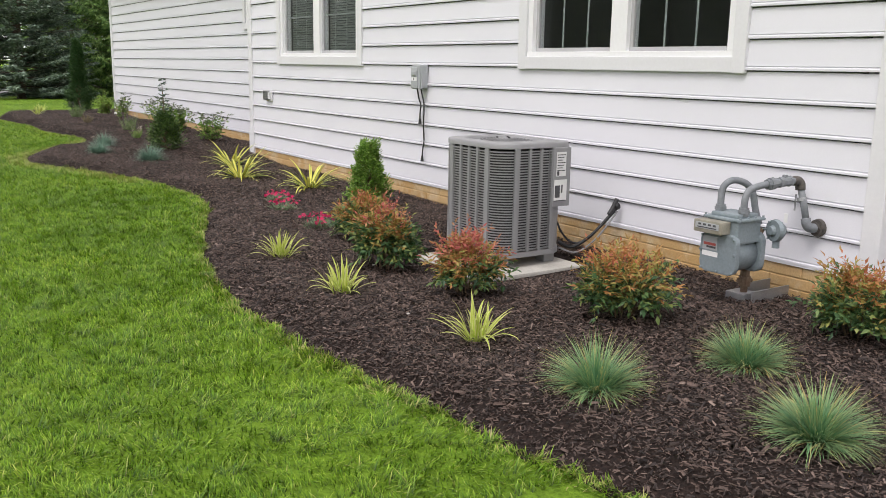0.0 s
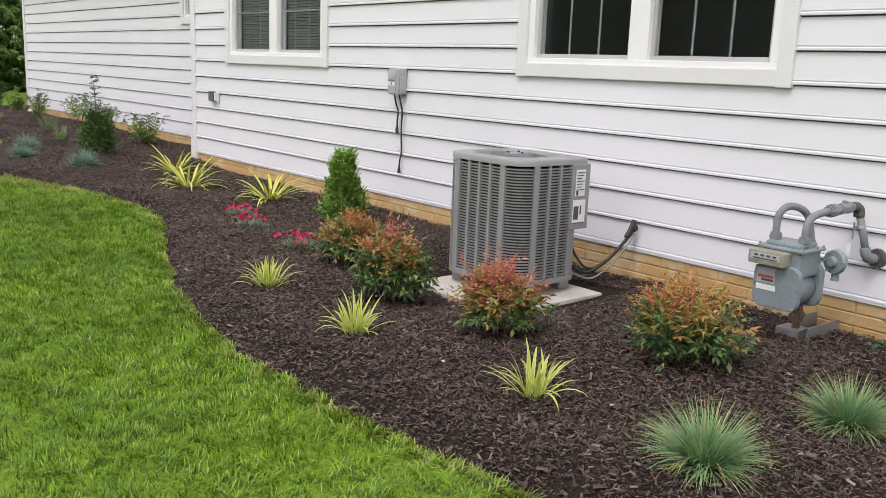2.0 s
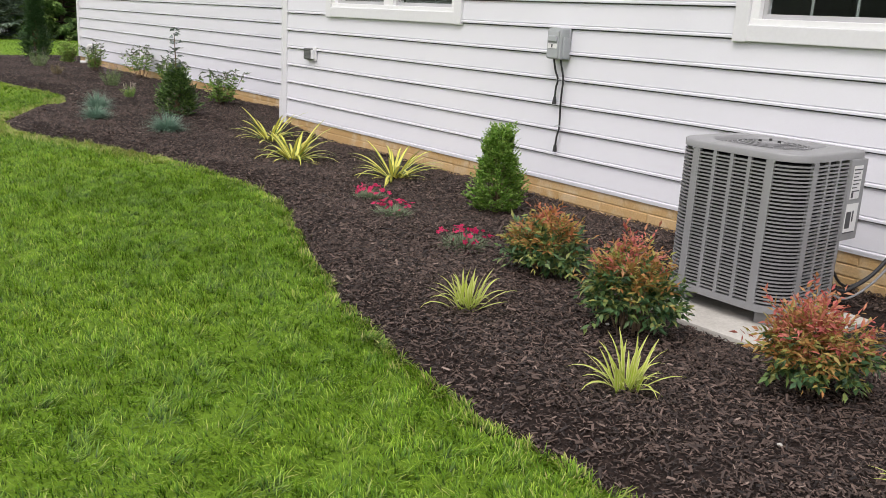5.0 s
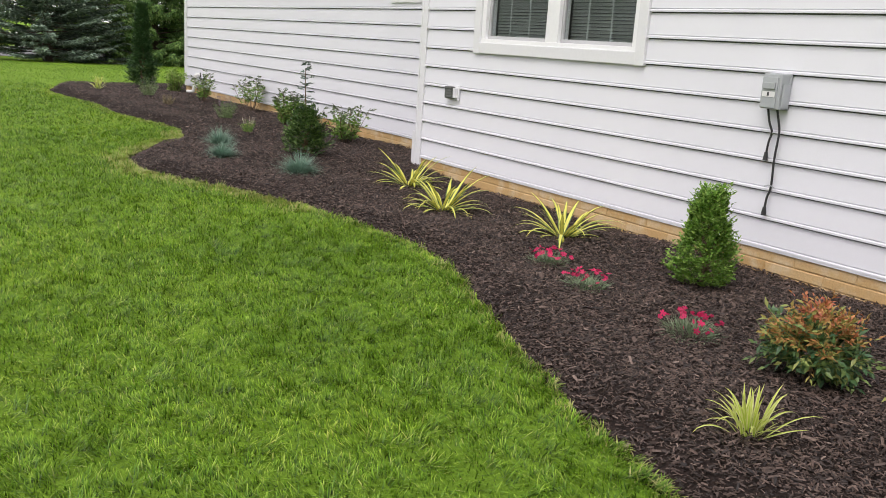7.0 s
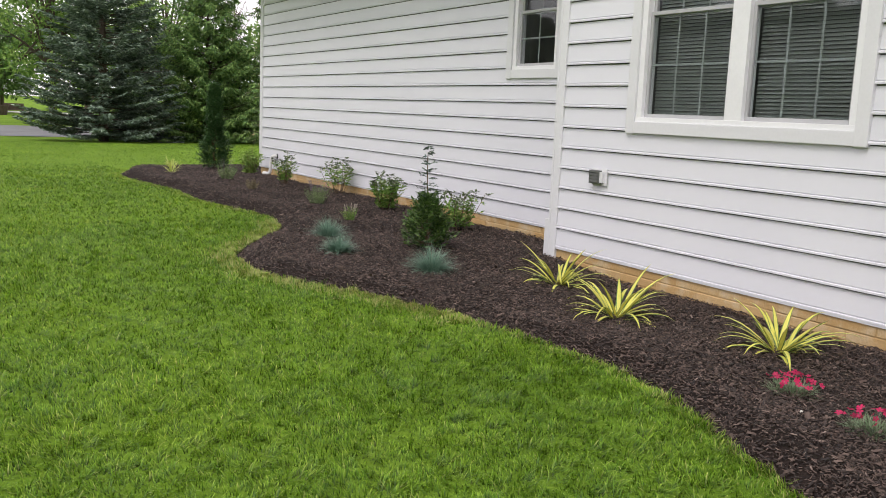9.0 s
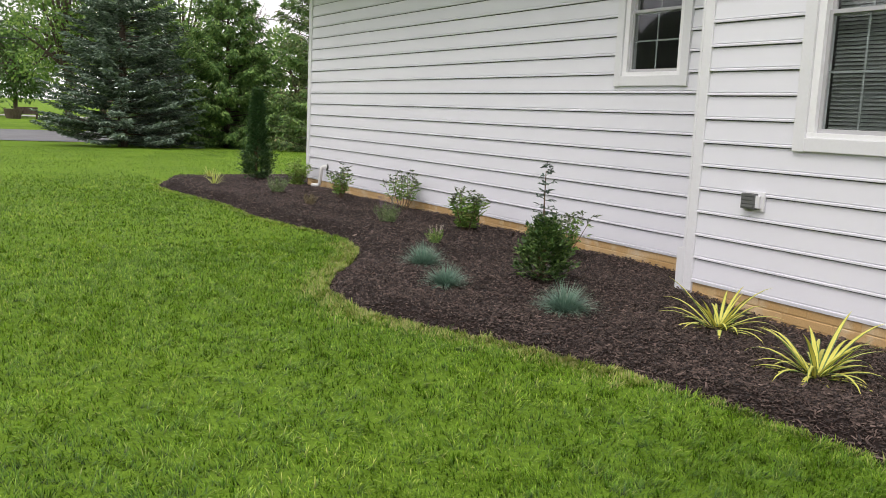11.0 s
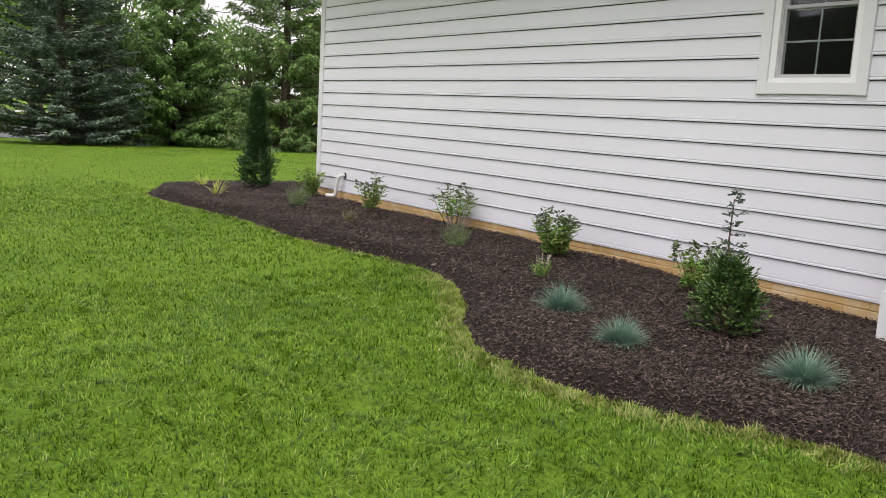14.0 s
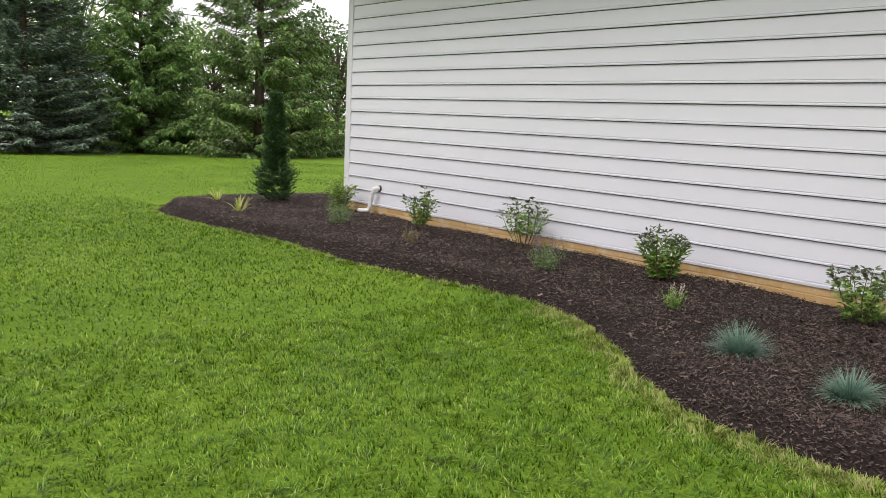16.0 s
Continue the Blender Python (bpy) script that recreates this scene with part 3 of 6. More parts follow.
def build_grass():
    rng = np.random.default_rng(5)
    sets, al = [], []
    for a in ((250000, -1.2, 2.75, 2.2, 9.0, 0.050, 0.0043), (135000, -1.6, 3.05, 9.0, 15.0, 0.050, 0.0055), (70000, -1.0, 3.1, 15.0, 23.5, 0.048, 0.009), (90000, 0.0, 16.0, 23.5, 47.0, 0.040, 0.020, 1)):
        v, q, t, s = lawn_patch(rng, *a)
        sets.append((v, q, t)), al.append(s)
    v, q, t = joined(sets)
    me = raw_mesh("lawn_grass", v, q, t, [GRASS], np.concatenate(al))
    tagged(link_mesh("lawn_grass", me), "dense mown blades of bright green lawn grass", "grass", kind="stuff")
    edging = [lawn_patch(rng, 25000, 0, 0, 1.5, 23.2, 0.044, 0.005, 2, 0.05), lawn_patch(rng, 9000, 0, 0, 9.6, 14.5, 0.044, 0.006, 2, 0.12)]
    v, q, t = joined([a[:3] for a in edging])
    s = np.concatenate([a[3] for a in edging])
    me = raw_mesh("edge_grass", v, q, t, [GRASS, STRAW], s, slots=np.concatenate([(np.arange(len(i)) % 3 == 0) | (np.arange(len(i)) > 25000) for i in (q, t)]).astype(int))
    tagged(link_mesh("edge_grass", me), "trimmed yellowing grass along the bed edge", "grass", kind="stuff")


build_grass()

# ---- house ----
HEAD, EAVE = 3.06, 3.36
house_top = EAVE


def wall_with_holes(name, x0, x1, y0, y1, z0, z1, holes, label):
    """A thick wall along y, with openings (y0, y1, z0, z1) right through it."""
    bm = bmesh.new()
    cuts = sorted(holes)
    at = y0
    for a, b, c, d in cuts:
        box(bm, (x0, at, z0), (x1, a, z1))
        box(bm, (x0, a, z0), (x1, b, c))
        box(bm, (x0, a, d), (x1, b, z1))
        at = b
    box(bm, (x0, at, z0), (x1, y1, z1))
    return tagged(part(name, bm, LAP_SHADE), label, "house wall", kind="structure")


# openings: y from, y to, sill, head
OPEN_1 = (3.70, 5.61, 1.425, HEAD)
OPEN_2 = (8.30, 10.21, 1.425, HEAD)
OPEN_3 = (11.965, 12.715, 1.905, HEAD)
wall_near = wall_with_holes("wall_near", NEAR_X, NEAR_X + 0.2, Y0 + 0.2, Y1, -0.3, EAVE, [OPEN_1, OPEN_2], "white vinyl sided house wall over tan brick")
wall_far = wall_with_holes("wall_far", FAR_X, FAR_X + 0.2, Y1, Y2, -0.3, EAVE, [OPEN_3], "set-back white vinyl sided house wall")
tagged(part("wall_step", boxed((NEAR_X + 0.2, Y1 - 0.2, -0.3), (FAR_X + 0.2, Y1 - 0.002, EAVE)), VINYL), "short white return wall", "house wall", kind="structure")
tagged(part("wall_north", boxed((FAR_X + 0.2, Y2 - 0.2, -0.3), (14.0, Y2, EAVE)), VINYL), "white vinyl sided end wall", "house wall", kind="structure")
tagged(part("wall_south", boxed((NEAR_X + 0.06, Y0 - 0.012, 0.28), (14.0, Y0 + 0.19, EAVE)), VINYL), "white vinyl sided end wall", "house wall", kind="structure")
tagged(part("wall_east", boxed((14.0, Y0, -0.3), (14.2, Y2, EAVE)), VINYL), "white vinyl sided back wall", "house wall", kind="structure")


def board_profile(h):
    """Cross section of one lap: out from the wall, up. A face that leans out, a crease, and a rolled lip at the foot."""
    return [(0.0005, h - 0.0005), (0.0045, h - 0.003), (0.0150, 0.0325), (0.0080, 0.0290), (0.0080, 0.0270), (0.0195, 0.0245), (0.0225, 0.0200), (0.0220, 0.0085), (0.0185, 0.0065), (0.0005, 0.0075)]


def siding(wall, x, y0, y1, z0, pitch, count, holes):
    for k in range(count):
        lo, hi = z0 + k * pitch, z0 + (k + 1) * pitch
        runs = [(y0, y1)]
        for a, b, c, d in holes:
            if lo < d - 0.03 and hi > c + 0.03:
                runs = [r for s, e in runs for r in (((s, a - 0.03), (b + 0.03, e)) if s < a and e > b else ((s, e),))]
        for s, e in runs:
            bm = bmesh.new()
            rings = [[bm.verts.new((x - o, y, lo + u)) for o, u in board_profile(pitch)] for y in (s, e)]
            m = len(rings[0])
            for i in range(m - 1):
                bm.faces.new((rings[0][i], rings[0][i + 1], rings[1][i + 1], rings[1][i]))
            bm.faces.new(rings[0][::-1])
            bm.faces.new(rings[1])
            part("siding_board", bm, VINYL, wall)


siding(wall_near, NEAR_X, Y0 + 0.05, Y1 - 0.06, 0.2745, 0.1778, 18, [OPEN_1, OPEN_2])
siding(wall_far, FAR_X, Y1 + 0.0, Y2 - 0.05, 0.324, 0.177, 18, [OPEN_3])


def corner_post(name, x, y, z0, side, label):
    """An outside corner: two faces with a rounded edge, side +1 where the wall runs towards smaller y."""
    bm = boxed((x - 0.026, min(y, y - side * 0.105), z0), (x + 0.10, max(y, y - side * 0.105), EAVE), 0.006)
    box(bm, (x - 0.030, min(y + side * 0.004, y - side * 0.02), z0), (x - 0.004, max(y + side * 0.004, y - side * 0.02), EAVE), 0.003)
    tagged(part(name, bm, TRIM), label, "corner trim", kind="structure")


corner_post("trim_corner_south", NEAR_X, Y0 - 0.02, 0.27, -1, "white vinyl corner post at the house end")
corner_post("trim_corner_step", NEAR_X, Y1 + 0.012, 0.17, 1, "white vinyl corner post where the wall steps back")
tagged(part("trim_post_foot", boxed((NEAR_X - 0.012, Y1 + 0.017, 0.15), (NEAR_X + 0.08, Y1 + 0.090, 0.52), 0.005), TRIM), "white sleeve at the foot of the corner post", "trim", kind="structure")
corner_post("trim_corner_north", FAR_X, Y2 + 0.02, 0.32, 1, "white vinyl corner post at the far end")
for nm, x, a, b, z in (("trim_base_near", NEAR_X, Y0 + 0.1, Y1 - 0.07, 0.284), ("trim_base_far", FAR_X, Y1 + 0.02, Y2 - 0.09, 0.334)):
    tagged(part(nm, boxed((x - 0.020, a, z - 0.014), (x - 0.0005, b, z + 0.0005), 0.003), TRIM), "thin white starter strip under the siding", "trim", kind="structure")

# foundation courses under the siding
for nm, x, a, b, z in (("foundation_near", NEAR_X, Y0, Y1 - 0.0, 0.271), ("foundation_far", FAR_X, Y1, Y2, 0.321)):
    tagged(part(nm, boxed((x - 0.004, a, -0.3), (x + 0.1, b, z)), MORTAR), "painted tan brick foundation", "foundation", kind="structure")

# roof and eave
bm = boxed((NEAR_X - 0.13, Y0 - 0.12, EAVE), (14.6, Y1 + 0.10, EAVE + 0.03))
box(bm, (FAR_X - 0.13, Y1 + 0.10, EAVE + 0.002), (14.6, Y2 + 0.12, EAVE + 0.032))
tagged(part("soffit", bm, SOFFIT), "white eave soffit", "soffit", kind="structure")
bm = boxed((NEAR_X - 0.16, Y0 - 0.14, EAVE - 0.005), (NEAR_X - 0.13, Y1 + 0.12, EAVE + 0.19), 0.006)
box(bm, (FAR_X - 0.16, Y1 + 0.12, EAVE - 0.003), (FAR_X - 0.13, Y2 + 0.14, EAVE + 0.19), 0.006)
box(bm, (FAR_X - 0.13, Y2 + 0.12, EAVE - 0.003), (14.6, Y2 + 0.15, EAVE + 0.19), 0.006)
tagged(part("fascia", bm, TRIM), "white fascia board", "fascia", kind="structure")
bm = bmesh.new()
rv = [bm.verts.new(p) for p in ((4.2, 2.5, 3.555), (14.8, 2.5, 3.555), (14.8, 20.7, 3.555), (4.2, 20.7, 3.555), (9.4, 6.5, 6.2), (9.4, 17.0, 6.2))]
for f in ((0, 1, 4), (1, 2, 5, 4), (2, 3, 5), (3, 0, 4, 5), (3, 2, 1, 0)):
    bm.faces.new([rv[k] for k in f])
tagged(part("roof", bm, SHINGLE), "dark grey shingle hip roof", "roof", kind="structure")


def window(name, x, opening, sashes, cols, blinds, label):
    """A double-hung window: casing on the siding, frame in the wall, sashes with grilles, panes, and a dark-coloured
    box for the unlit room behind.
    """
    y0, y1, z0, z1 = opening
    win = tagged(new(name), label, "window", kind="structure")
    win.location = (x, (y0 + y1) / 2, z0)
    inv = Matrix.Translation(-win.location)

    def add(nm, bm, mat, parent=win, lab=""):
        bmesh.ops.transform(bm, matrix=inv, verts=bm.verts)
        return part(nm, bm, mat, parent, lab)
    cw, o = 0.092, 0.034
    for nm, a, b in (("casing_bottom", (y0 - cw + 0.01, z0 - cw), (y1 + cw - 0.01, z0)), ("casing_top", (y0 - cw + 0.01, z1), (y1 + cw - 0.01, z1 + cw))):
        add(nm, boxed((x - o, a[0], a[1]), (x - 0.002, b[0], b[1]), 0.006), TRIM)
    for a, b in ((y0 - cw, y0), (y1, y1 + cw)):
        add("casing_side", boxed((x - o - 0.002, a, z0 - cw - 0.004), (x - 0.002, b, z1 + cw + 0.004), 0.006), TRIM)
    # frame lining
    fw = 0.055
    for a, b in (((y0, z0), (y1, z0 + 0.035)), ((y0, z1 - 0.035), (y1, z1))):
        add("frame_rail", boxed((x - 0.020, a[0], a[1]), (x + 0.10, b[0], b[1]), 0.004), FRAME)
    edges = [(y0, y0 + fw), (y1 - fw, y1)]
    if sashes == 2:
        mid = (y0 + y1) / 2
        edges.append((mid - 0.075, mid + 0.075))
        bays = [(y0 + fw, mid - 0.075), (mid + 0.075, y1 - fw)]
    else:
        bays = [(y0 + fw, y1 - fw)]
    for a, b in edges:
        add("frame_post", boxed((x - 0.016, a, z0 + 0.035), (x + 0.10, b, z1 - 0.035), 0.004), FRAME)
    meet = (z0 + z1) / 2
    for a, b in bays:
        for lo, hi, dx, nm in ((z0 + 0.035, meet + 0.02, 0.030, "lower_sash"), (meet - 0.02, z1 - 0.035, 0.055, "upper_sash")):
            t = 0.028
            bm = boxed((x + dx - 0.012, a, lo), (x + dx + 0.012, a + t, hi), 0.003)
            box(bm, (x + dx - 0.012, b - t, lo), (x + dx + 0.012, b, hi), 0.003)
            box(bm, (x + dx - 0.013, a + t, lo), (x + dx + 0.012, b - t, lo + t), 0.003)
            box(bm, (x + dx - 0.013, a + t, hi - t), (x + dx + 0.012, b - t, hi), 0.003)
            sash = add(nm, bm, SASH, win, "white sash frame with its shade painted grey")
            for c in range(1, cols):
                yy = a + t + (b - a - 2 * t) * c / cols
                add("muntin", boxed((x + dx + 0.008, yy - 0.008, lo + t), (x + dx + 0.012, yy + 0.008, hi - t), 0.001), MUNTIN, sash)
            zz = (lo + hi) / 2
            add("muntin", boxed((x + dx + 0.0095, a + t, zz - 0.008), (x + dx + 0.0135, b - t, zz + 0.008), 0.001), MUNTIN, sash)
            pane = add("pane", boxed((x + dx + 0.004, a + t - 0.004, lo + t - 0.004), (x + dx + 0.007, b - t + 0.004, hi - t + 0.004)), GLASS, sash)
            pane.visible_shadow = False
        if blinds:
            top = z1 - 0.03
            low = z0 + 0.04 if blinds == "down" else meet + 0.35
            bm = bmesh.new()
            n = int((top - low) / 0.026)
            for k in range(n):
                zz = low + k * 0.026
                p = [bm.verts.new(q) for q in ((x + 0.108, a + 0.01, zz), (x + 0.118, a + 0.01, zz + 0.0225), (x + 0.118, b - 0.01, zz + 0.0225), (x + 0.108, b - 0.01, zz))]
                bm.faces.new(p)
            bmesh.ops.solidify(bm, geom=bm.faces[:], thickness=0.001)
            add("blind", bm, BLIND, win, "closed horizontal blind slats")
    # plain box behind; its dark colour stands in for an unlit room
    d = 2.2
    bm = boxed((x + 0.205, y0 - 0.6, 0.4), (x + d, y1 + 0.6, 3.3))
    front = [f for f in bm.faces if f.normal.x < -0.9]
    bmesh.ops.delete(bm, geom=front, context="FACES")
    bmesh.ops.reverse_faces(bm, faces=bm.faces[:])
    add("room", bm, ROOM, win, "dark-coloured box for the unlit room behind the glass")
    return win


window("window_1", NEAR_X, OPEN_1, 2, 3, "up", "white twin double-hung window with grilles, dark inside")
window("window_2", NEAR_X, OPEN_2, 2, 3, "down", "white twin double-hung window with closed blinds")
window("window_3", FAR_X, OPEN_3, 1, 2, "up", "small white double-hung window with grilles")

# ---- air conditioner ----
AC_X, AC_Y, AC_W, AC_D, AC_Z, AC_H = 3.375, 4.60, 0.580, 0.67, 0.136, 0.738


def ac_outline(inset=0.0, steps=8, service=0.15):
    """Rounded plan of the unit, anticlockwise from the street corner: points, outward normals and run lengths, all local."""
    out, s = [], service
    for cx, cy, a0, r in ((0.15, 0.15, math.pi, 0.15), (AC_W - s, s, 1.5 * math.pi, s), (AC_W - 0.15, AC_D - 0.15, 0.0, 0.15), (0.15, AC_D - 0.15, 0.5 * math.pi, 0.15)):
        for k in range(steps + 1):
            a = a0 + 0.5 * math.pi * k / steps
            n = Vector((math.cos(a), math.sin(a), 0))
            out.append((Vector((cx, cy, 0)) + n * (r - inset), n))
    return out


def ac_prism(bm, inset, z0, z1, cap=True):
    pts = ac_outline(inset)
    lo = [bm.verts.new((p.x, p.y, z0)) for p, n in pts]
    hi = [bm.verts.new((p.x, p.y, z1)) for p, n in pts]
    m = len(pts)
    for k in range(m):
        bm.faces.new((lo[k], lo[(k + 1) % m], hi[(k + 1) % m], hi[k]))
    if cap:
        bm.faces.new(lo[::-1])
        bm.faces.new(hi)
    return bm


def run_between(a, b, steps=1):
    """Points and normals along a straight side, from a to b."""
    a, b = Vector((*a, 0)), Vector((*b, 0))
    d = (b - a).normalized()
    n = Vector((d.y, -d.x, 0))
    return [(a + (b - a) * k / steps, n) for k in range(steps + 1)]


def louvre_column(run, z0, z1, rows):
    """A stack of pressed slats along a run of points with normals."""
    bm = bmesh.new()
    pitch = (z1 - z0) / rows
    for k in range(rows):
        z = z0 + k * pitch
        prev = None
        for p, n in run:
            sect = [bm.verts.new(p + n * 0.003 + Vector((0, 0, z))), bm.verts.new(p + n * 0.0035 + Vector((0, 0, z + pitch * 0.50))), bm.verts.new(p - n * 0.010 + Vector((0, 0, z + pitch * 0.36)))]
            if prev:
                for i in range(3):
                    bm.faces.new((prev[i], sect[i], sect[(i + 1) % 3], prev[(i + 1) % 3]))
            else:
                bm.faces.new(sect[::-1])
            prev = sect
        bm.faces.new(prev)
    return bm


def strip(run, z0, z1, out=0.004, deep=0.012):
    """A flat upright rib along a run."""
    bm = bmesh.new()
    prev = None
    for p, n in run:
        s = [bm.verts.new(p + n * out + Vector((0, 0, z0))), bm.verts.new(p + n * out + Vector((0, 0, z1))), bm.verts.new(p - n * deep + Vector((0, 0, z1))), bm.verts.new(p - n * deep + Vector((0, 0, z0)))]
        if prev:
            for i in range(4):
                bm.faces.new((prev[i], s[i], s[(i + 1) % 4], prev[(i + 1) % 4]))
        else:
            bm.faces.new(s[::-1])
        prev = s
    bm.faces.new(prev)
    return bm


def build_ac():
    ac = thing("air_conditioner", (AC_X, AC_Y, AC_Z), "grey louvred outdoor air conditioner on a concrete pad", "air conditioner")
    H, r = AC_H, 0.15
    part("coil", ac_prism(bmesh.new(), 0.034, 0.02, H - 0.05), AC_DARK, ac, "coil behind the louvres, blackened for the shade in the gaps")
    part("base_pan", ac_prism(bmesh.new(), -0.003, 0.0, 0.035), AC_GREY, ac)
    z0, z1, rows = 0.045, H - 0.042, 38
    # straight sides: (from, to, columns)
    west = ((0.0, AC_D - r), (0.0, r))
    south = ((r, 0.0), (AC_W - r, 0.0))
    east = ((AC_W, r), (AC_W, AC_D - r))
    north = ((AC_W - r, AC_D), (r, AC_D))
    for (a, b), cols in ((west, 4), (south, 3), (east, 4), (north, 4)):
        a, b = Vector(a), Vector(b)
        for k in range(cols):
            p, q = a.lerp(b, k / cols), a.lerp(b, (k + 1) / cols)
            d = (q - p).normalized() * 0.009
            part("louvre", louvre_column(run_between(p + d, q - d), z0, z1, rows), AC_GREY, ac)
            part("rib", strip(run_between(p - d, p + d), z0 - 0.01, z1 + 0.01), AC_GREY, ac)
        d = (b - a).normalized() * 0.009
        part("rib", strip(run_between(b - d, b + d), z0 - 0.01, z1 + 0.01), AC_GREY, ac)
    out = ac_outline()
    for c in range(4):
        pts = out[c * 9:(c + 1) * 9]
        if c == 1:
            continue
        part("corner_louvre", louvre_column(pts[1:-1], z0, z1, rows), AC_GREY, ac)
        part("corner_rib", strip(pts[:2], z0 - 0.01, z1 + 0.01, 0.005), AC_GREY, ac)
        part("corner_rib", strip(pts[-2:], z0 - 0.01, z1 + 0.01, 0.005), AC_GREY, ac)
    # the service corner: a plain panel that ends half way down
    part("service_panel", strip(ac_outline(0.0, 8, 0.03)[9:18], 0.325, H - 0.035, 0.006, 0.02), AC_GREY, ac)
    part("service_corner", strip(out[9:18], 0.03, 0.335, -0.004, 0.03), AC_GREY, ac)
    pan = part("control_cover", boxed((AC_W - r - 0.005, -0.014, 0.315), (AC_W - 0.004, 0.10, H - 0.036), 0.008), AC_GREY, ac)
    part("label", boxed((AC_W - r + 0.022, -0.0165, 0.515), (AC_W - 0.048, -0.0135, 0.672)), LABEL, pan, "white printed rating label")
    for k in range(7):
        part("print_line", boxed((AC_W - r + 0.028, -0.0185, 0.652 - k * 0.017), (AC_W - 0.056 - 0.012 * (k % 3), -0.016, 0.657 - k * 0.017)), INK, pan)
    part("print_block", boxed((AC_W - r + 0.028, -0.0185, 0.520), (AC_W - r + 0.044, -0.016, 0.548)), INK, pan)
    part("label", boxed((AC_W - r + 0.008, -0.0165, 0.355), (AC_W - 0.035, -0.0135, 0.492)), LABEL, pan, "white warning label")
    part("print_block", boxed((AC_W - r + 0.014, -0.0185, 0.375), (AC_W - r + 0.055, -0.016, 0.455)), INK, pan, "grey printed block")
    part("print_line", boxed((AC_W - r + 0.068, -0.0185, 0.405), (AC_W - r + 0.078, -0.016, 0.458)), INK, pan)
    part("print_line", boxed((AC_W - r + 0.008, -0.0185, 0.352), (AC_W - 0.045, -0.016, 0.357)), INK, pan)
    # lid with its round opening
    bm = bmesh.new()
    pts = ac_outline(-0.006, 8, 0.05)
    c = Vector((AC_W / 2, AC_D / 2, 0))
    R = 0.262

    def ring(zs, pos):
        return [bm.verts.new((p.x, p.y, zs)) for p in pos]
    outer = [p for p, n in pts]
    circ = [c + (p - c).normalized() * R for p in outer]
    loops = [ring(H - 0.036, outer), ring(H - 0.008, outer), ring(H - 0.001, [c + (p - c) * 0.985 for p in outer]), ring(H + 0.001, [c + (p - c) * 0.94 for p in outer]),
             ring(H + 0.001, [c + (p - c).normalized() * (R + 0.02) for p in outer]), ring(H + 0.004, circ), ring(H - 0.01, [c + (p - c) * 0.97 for p in circ]), ring(H - 0.055, [c + (p - c) * 0.88 for p in circ])]
    m = len(outer)
    for a, b in zip(loops, loops[1:]):
        for k in range(m):
            bm.faces.new((a[k], a[(k + 1) % m], b[(k + 1) % m], b[k]))
    lid = part("lid", bm, AC_GREY, ac, smooth=True)
    for k in (1, 7, 10, 16, 19, 25, 28, 34):
        p, n = pts[k]
        bm = bmesh.new()
        rod(bm, p + n * -0.002 + Vector((0, 0, H - 0.04)), p + n * 0.004 + Vector((0, 0, H - 0.04)), 0.006, sides=8)
        part("screw", bm, STEEL, lid)
    # fan guard: fine rings and spokes, motor in the middle
    for k in range(9):
        rr = 0.055 + k * 0.0235
        zz = H - 0.006 - 0.028 * (k / 8) ** 2 + 0.012
        loop = [c + Vector((rr * math.cos(a), rr * math.sin(a), zz)) for a in (2 * math.pi * i / 40 for i in range(41))]
        part("guard_ring", tube(bmesh.new(), loop, 0.0022, 5, False), AC_GREY, ac)
    for k in range(28):
        a = 2 * math.pi * k / 28
        d = Vector((math.cos(a), math.sin(a), 0))
        part("guard_spoke", tube(bmesh.new(), [c + d * 0.05 + Vector((0, 0, H + 0.004)), c + d * 0.17 + Vector((0, 0, H - 0.006)), c + d * 0.250 + Vector((0, 0, H - 0.022))], 0.002, 4), AC_GREY, ac)
    bm = bmesh.new()
    rod(bm, c + Vector((0, 0, H - 0.10)), c + Vector((0, 0, H + 0.006)), 0.07, 0.066, 20)
    motor = part("motor", bm, AC_GREY, ac)
    for k in range(3):
        a = 2 * math.pi * k / 3 + 0.5
        bm = bmesh.new()
        p = c + Vector((0.05 * math.cos(a), 0.05 * math.sin(a), 0))
        rod(bm, p + Vector((0, 0, H + 0.004)), p + Vector((0, 0, H + 0.016)), 0.008, sides=8)
        part("bolt", bm, BLACK, motor, "black motor bolt")
    for k in range(4):
        a = math.pi / 2 * k + 0.3
        d, s = Vector((math.cos(a), math.sin(a), 0)), Vector((-math.sin(a), math.cos(a), 0))
        bm = bmesh.new()
        vs = [bm.verts.new(c + d * x + s * y + Vector((0, 0, H - 0.12 + z))) for x, y, z in ((0.06, -0.05, 0.0), (0.23, -0.10, 0.0), (0.23, 0.09, 0.05), (0.06, 0.05, 0.03))]
        bm.faces.new(vs)
        bmesh.ops.solidify(bm, geom=bm.faces[:], thickness=0.003)
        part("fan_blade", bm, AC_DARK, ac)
    for x, y in ((0.10, 0.10), (AC_W - 0.1, 0.10), (0.10, AC_D - 0.1), (AC_W - 0.1, AC_D - 0.1)):
        part("foot", boxed((x - 0.045, y - 0.045, -0.069), (x + 0.045, y + 0.045, 0.002), 0.012), AC_GREY, ac, "grey plastic riser foot")
    return ac


build_ac()
tagged(part("concrete_pad", boxed((3.15, 4.46, -0.02), (3.995, 5.30, 0.068), 0.012), CONCRETE), "pale concrete slab under the air conditioner", "concrete pad")

